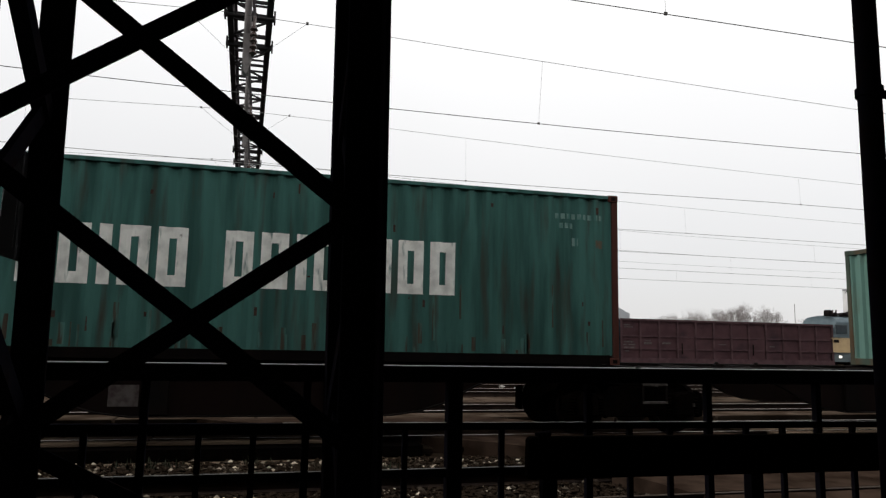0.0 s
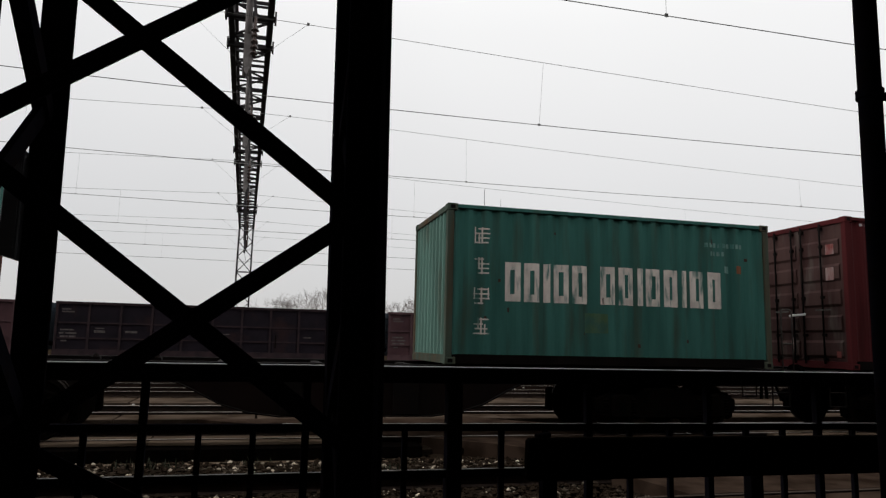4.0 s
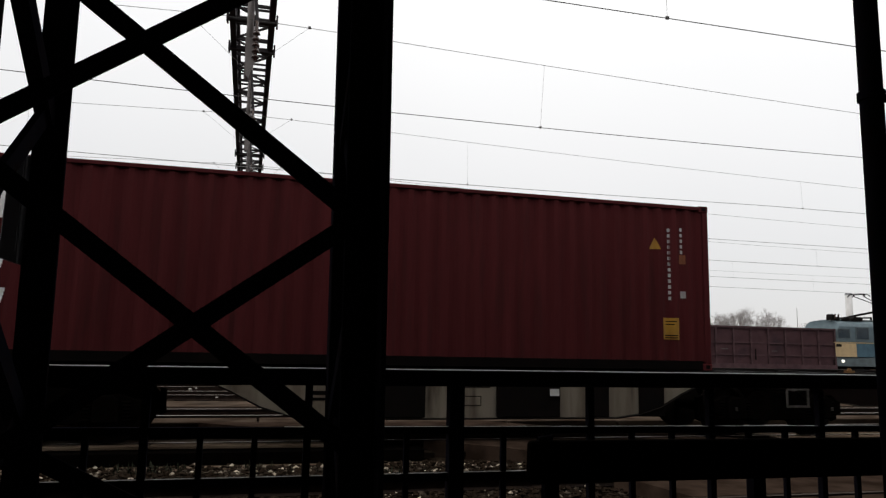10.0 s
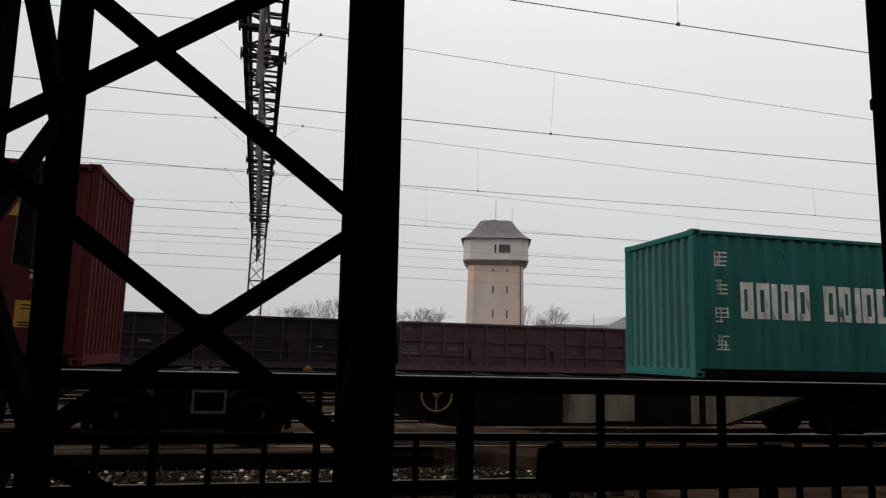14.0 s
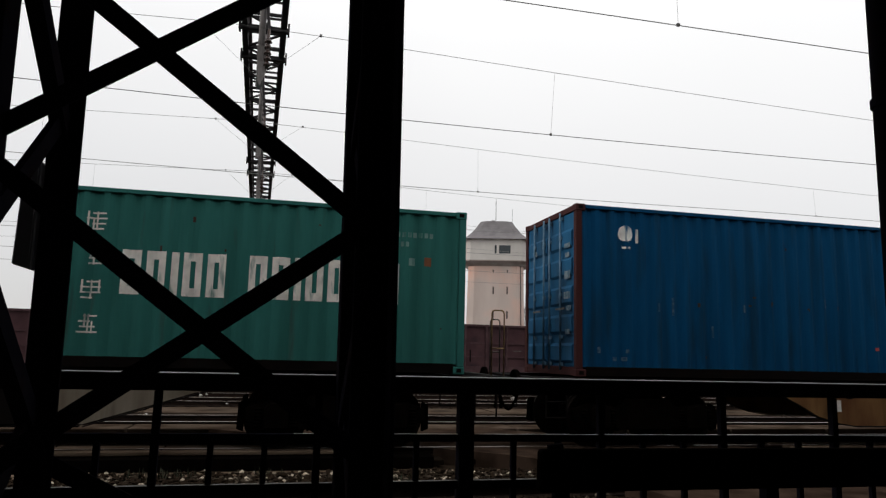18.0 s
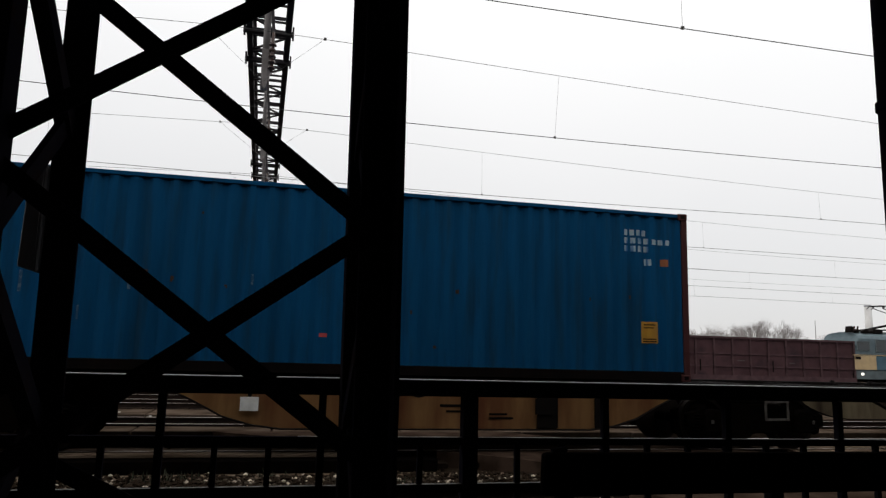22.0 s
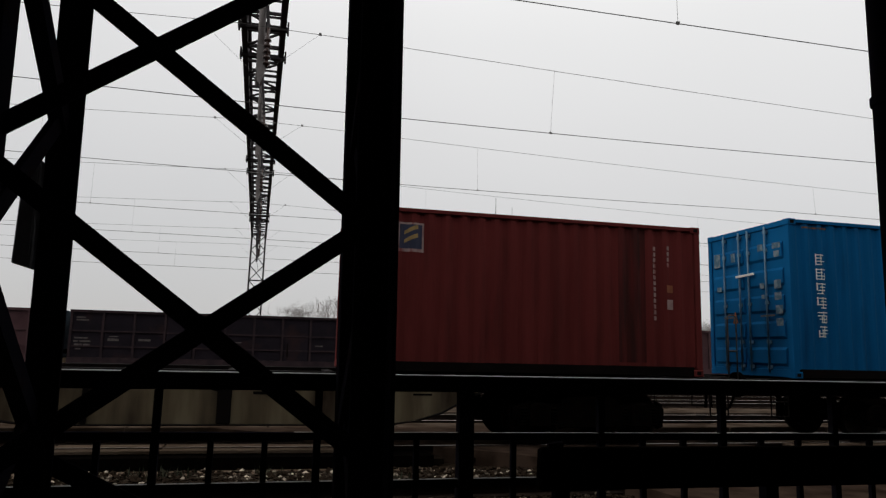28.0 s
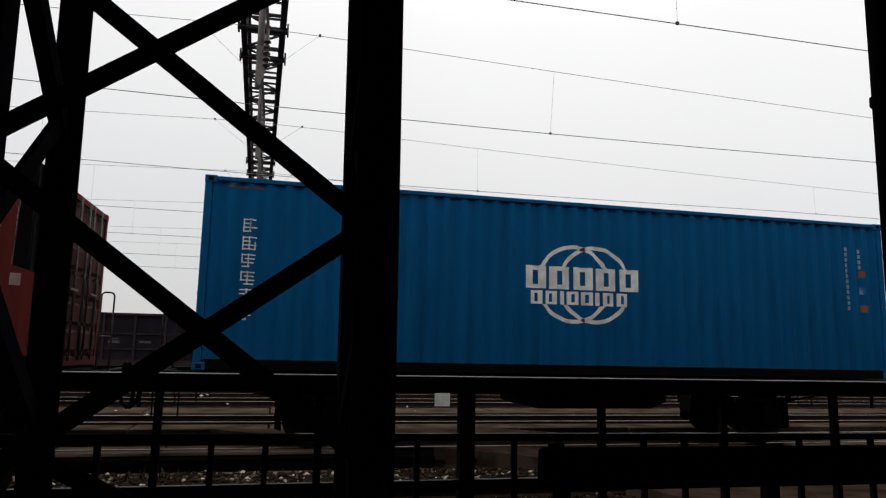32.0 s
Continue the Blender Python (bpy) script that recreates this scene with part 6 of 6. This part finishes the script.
for x, w, h in ((0.45, 0.22, 0.34), (0.78, 0.30, 0.18), (1.35, 0.5, 0.16), (2.0, 0.9, 0.22), (12.4, 0.8, 0.2), (13.8, 0.3, 0.25), (14.3, 0.25, 0.3)):
    bm = B()
    prism(bm, [(x, 3.60), (x + w, 3.60), (x + w * 0.9, 3.62 + h), (x + w * 0.25, 3.66 + h), (x, 3.6 + h * 0.6)], 0.35, 0.85)
    part("roof_gear", bm, SILL, loco, bevel=0.02)
for x in (0.5, 0.72, 0.98):
    bm = B()
    tube(bm, (x, 0.42, 3.70), (x + 0.06, 0.42, 4.0), 0.05, 8)
    part("roof_insulator", bm, CERAMIC, loco)
for f in (1, -1):
    px = lambda v: v if f > 0 else LL - v
    bm = B()
    for y in (0.75, 2.15):
        tube(bm, (px(2.5), y, 3.80), (px(3.9), y, 3.86), 0.05, 6)
        tube(bm, (px(2.5), y, 3.66), (px(2.5), y, 3.84), 0.07, 8)
        tube(bm, (px(3.9), y, 3.66), (px(3.9), y, 3.88), 0.07, 8)
    tube(bm, (px(2.9), 1.45, 3.92), (px(6.1), 1.45, 4.52), 0.07, 8)
    tube(bm, (px(2.5), 0.75, 3.82), (px(2.9), 1.45, 3.92), 0.04, 6)
    tube(bm, (px(2.5), 2.15, 3.82), (px(2.9), 1.45, 3.92), 0.04, 6)
    for y in (1.1, 1.8):
        tube(bm, (px(6.1), 1.45, 4.52), (px(3.7), y, 5.30), 0.028, 6)
    for dx in (3.52, 3.9):
        for p, q in (((0.72, 5.26), (0.95, 5.42)), ((0.95, 5.42), (1.95, 5.44)), ((1.95, 5.44), (2.18, 5.28))):
            tube(bm, (px(dx), p[0], p[1]), (px(dx), q[0], q[1]), 0.032, 6)
    for y in (1.0, 1.9):
        tube(bm, (px(3.52), y, 5.42), (px(3.9), y, 5.42), 0.025, 6)
        tube(bm, (px(3.7), y, 5.42), (px(3.7), 1.1 if y < 1.5 else 1.8, 5.30), 0.025, 6)
    part("pantograph", bm, SILL, loco, "dark raised pantograph")
bm = B()
box(bm, (0.12, 0.1, 0.72), (0.30, 2.8, 1.12))
part("buffer_beam", bm, SILL, loco, bevel=0.02)
for y in (0.45, 2.45):
    bm = B()
    tube(bm, (-0.36, y, 1.03), (0.12, y, 1.03), 0.12, 10)
    part("buffer", bm, BOGIE, loco)
bm = B()
tube(bm, (0.79, -0.04, 1.03), (0.79, 0.05, 1.03), 0.085, 12)
part("marker_light", bm, lamp_mat, loco, "small lit lamp")
for x in (2.2, 4.6, 10.6, 13.0):
    bm = B()
    tube(bm, (x, 0.6, 0.6), (x, 2.3, 0.6), 0.09, 8)
    axle = part("axle", bm, WHEEL, loco)
    for y in (0.45, 2.3):
        bm = B()
        tube(bm, (x, y, 0.6), (x, y + 0.15, 0.6), 0.6, 20)
        part("wheel", bm, WHEEL, axle)

# ---- distance: water tower, sheds, trees ----
TY = 105.0
tower = thing("water_tower", "tall pale pink plastered water tower with a grey hipped roof", "tower", at=(0.3195 * (TY + 5.0), TY + 5.0, -0.3))
tower.scale = (0.885, 0.885, 1.05)
tower.rotation_euler = (0, 0, -math.atan(0.3195))


def octagon(r, ch):
    return [(-r + ch, -r), (r - ch, -r), (r, -r + ch), (r, r - ch), (r - ch, r), (-r + ch, r), (-r, r - ch), (-r, -r + ch)]


def loft(rings):
    bm = B()
    vs = [[bm.verts.new((x, y, z)) for x, y in pts] for pts, z in rings]
    for a, b in zip(vs, vs[1:]):
        for i in range(len(a)):
            j = (i + 1) % len(a)
            bm.faces.new((a[i], a[j], b[j], b[i]))
    bm.faces.new(vs[0][::-1])
    bm.faces.new(vs[-1])
    return bm


part("shaft", loft([(octagon(5.30, 1.2), 0.0), (octagon(5.02, 1.15), 14.9)]), TOWER_WALL, tower)
part("cornice", loft([(octagon(5.07, 1.15), 14.9), (octagon(5.75, 1.3), 15.45), (octagon(5.95, 1.3), 15.6), (octagon(5.95, 1.3), 15.75)]), mat("dark_cornice_plaster", (0.34, 0.29, 0.27), (0.26, 0.22, 0.2), rough=0.9, scale=0.5), tower, "darker moulded cornice")
part("tank_drum", loft([(octagon(5.88, 1.3), 15.75), (octagon(5.88, 1.3), 19.0)]), TOWER_TANK, tower, "pale grey upper drum")
part("roof", loft([(octagon(6.42, 1.4), 18.95), (octagon(5.5, 1.25), 19.45), (octagon(4.6, 1.1), 20.15), (octagon(3.75, 0.95), 21.1), (octagon(2.95, 0.8), 22.15), (octagon(2.6, 0.6), 22.25)]), TOWER_ROOF, tower, "grey hipped slate roof")
bm = B()
box(bm, (-0.9, -0.5, 22.2), (-0.3, 0.3, 22.7))
part("roof_vent", bm, TOWER_DARK, tower)
bm = B()
tube(bm, (-0.1, 0, 22.2), (-0.1, 0, 26.2), 0.05, 6)
part("aerial", bm, SILL, tower)
bm = B()
tube(bm, (3.0, 0, 20.5), (3.0, 0, 24.6), 0.03, 6)
part("aerial", bm, SILL, tower)
for x in (-0.4, 2.1):
    for z in (6.9, 10.6):
        bm = B()
        box(bm, (x - 0.13, -5.34 + z * 0.019, z), (x + 0.13, -4.9, z + 1.15))
        part("slit_window", bm, TOWER_DARK, tower)
for x in (-0.45, 2.1):
    bm = B()
    box(bm, (x - 0.12, -5.09, 13.9), (x + 0.12, -4.9, 14.3))
    part("slit_window", bm, TOWER_DARK, tower)
for x0, x1 in ((-0.25, 0.1), (0.55, 2.6)):
    bm = B()
    box(bm, (x0, -5.92, 16.75), (x1, -5.6, 18.0))
    part("drum_window", bm, GLASS_DARK, tower, "dark drum window")
bm = B()
tube(bm, (4.7, -4.75, 0.0), (4.45, -4.5, 15.0), 0.10, 8)
part("drain_pipe", bm, TOWER_DARK, tower)

hall = thing("factory_hall", "long pale industrial hall with a low gable roof", "building", at=(0, 0, -0.3))
HY = 190.0
bm = B()
box(bm, (0.41 * HY, HY, 0), (0.56 * HY, HY + 40, 9.6))
part("wall", bm, HALL_WALL, hall)
bm = B()
prism(bm, [(0.505 * HY, 9.62), (0.56 * HY, 9.62), (0.56 * HY, 11.2), (0.533 * HY, 13.6), (0.505 * HY, 11.0)], HY - 1, HY + 34)
part("gable_block", bm, HALL_WALL, hall, "taller gabled end")
bm = B()
box(bm, (0.408 * HY, HY - 0.3, 9.6), (0.503 * HY, HY + 40, 10.5))
part("roof", bm, HALL_ROOF, hall)
for i in range(5):
    bm = B()
    box(bm, (0.42 * HY + i * 5, HY - 0.06, 6.5), (0.42 * HY + i * 5 + 3, HY - 0.01, 8.4))
    part("window", bm, GLASS_DARK, hall)


def tree(x, y, h, seed, spread=1.0, label="bare winter tree with a fine twiggy crown", depth=6):
    rg = random.Random(seed)
    t = thing("tree", label, "tree", "bare trees beyond the yard", (x, y, -0.3))
    trunk, crown = B(), B()

    def grow(p, d, ln, r, level):
        q = p + d * ln
        tube(trunk if level < 2 else crown, p, q, r, 5 if level < 3 else 3, r * 0.72)
        if level >= depth:
            return
        for _ in range(3 if level < 5 else 2 + (rg.random() < 0.5)):
            a, e = rg.uniform(0, 6.28), rg.uniform(0.3, 0.75) * spread
            o = d.orthogonal().normalized()
            o2 = d.cross(o)
            nd = (d * math.cos(e) + (o * math.cos(a) + o2 * math.sin(a)) * math.sin(e) + Vector((0, 0, 0.12))).normalized()
            grow(p + d * ln * rg.uniform(0.7, 1.0), nd, ln * rg.uniform(0.62, 0.84), r * 0.60, level + 1)

    grow(Vector((0, 0, 0)), Vector((rg.uniform(-0.05, 0.05), 0, 1)).normalized(), h * 0.36, h * 0.020, 0)
    part("trunk", trunk, BARK, t)
    part("crown", crown, BARK, t)
    return t


# direction from the platform, distance across, crown top as a slope, breadth of the crown
for i, (a, yy, top, wide) in enumerate([(0.036, 118, 0.069, 1.3), (0.053, 126, 0.064, 1.2), (0.080, 115, 0.081, 1.0), (0.022, 130, 0.060, 1.2), (0.184, 150, 0.064, 0.95), (0.197, 156, 0.059, 0.9), (0.2325, 150, 0.067, 1.0), (0.373, 125, 0.066, 0.62), (0.407, 120, 0.079, 0.88)]):
    tree(a * yy, yy, (top * yy + 1.8) / 1.08, 20 + i, spread=wide)
for i in range(12):
    tree((0.612 + i * 0.0118) * 175, 172 + (i * 37 % 23), (0.0500 + 0.0011 * i + 0.002 * (i * 7 % 3)) * 180 / 1.08 + 1.5, 60 + i, spread=1.35)
for i, (a, top) in enumerate([(0.752, 0.066), (0.772, 0.068), (0.786, 0.0705), (0.800, 0.069), (0.823, 0.0705), (0.835, 0.064)]):
    tree(a * 168, 166 + (i * 17 % 9), (top * 170 + 1.8) / 1.08, 80 + i, spread=0.95)
for i in range(5):
    tree((0.905 + i * 0.014) * 170, 168 + (i * 11 % 15), (0.050 + 0.002 * i) * 175 / 1.08 + 1.5, 90 + i, spread=1.3)

chimney = thing("chimney", "pale round chimney far behind the yard", "chimney", at=(0.982 * 260, 260, -0.3))
bm = B()
tube(bm, (0, 0, 0), (0, 0, 28.6), 1.75, 16, 1.4)
part("shaft", bm, CHIMNEY, chimney, smooth=True)
bm = B()
tube(bm, (0, 0, 28.1), (0, 0, 28.8), 1.55, 16, 1.55)
part("rim", bm, HALL_ROOF, chimney)

mast = thing("light_mast", "thin distant lighting mast", "mast", at=(0.874 * 150, 150, -0.3))
bm = B()
tube(bm, (0, 0, 0), (0, 0, 13.0), 0.12, 6, 0.07)
part("shaft", bm, BARK, mast)
mast = thing("light_mast", "thin distant lighting mast", "mast", at=(0.48 * 170, 170, -0.3))
bm = B()
tube(bm, (0, 0, 0), (0, 0, 12.6), 0.10, 6, 0.06)
part("shaft", bm, BARK, mast)


# ---- what moves: the train rolls past to the left ----
def run(t):
    """Metres rolled since the thirteenth second."""
    q = (t - 13) / 10
    return 10 * (2.5386 * q + 0.00552 * q * q + 0.000433 * q ** 3 - 0.001264 * q ** 4)


def motions():
    times = [2.0 * i for i in range(17)]
    for k in "ABCDEFG":
        walk(BOXES[k], [(t, pose(U[k] - run(t), TRAIN_Y, DECK)) for t in times])
    for w in (W1, W2, W3, W4):
        walk(w, [(t, pose(-run(t), TRACKS[1], 0)) for t in times])
    spins = [0.2 * i for i in range(161)]
    for w, x in WHEELSETS:
        walk(w, [(t, pose(x, 0, WHEEL_R, 0, -math.degrees((run(t) + 40) / WHEEL_R) % 360, 0)) for t in spins])


motions()
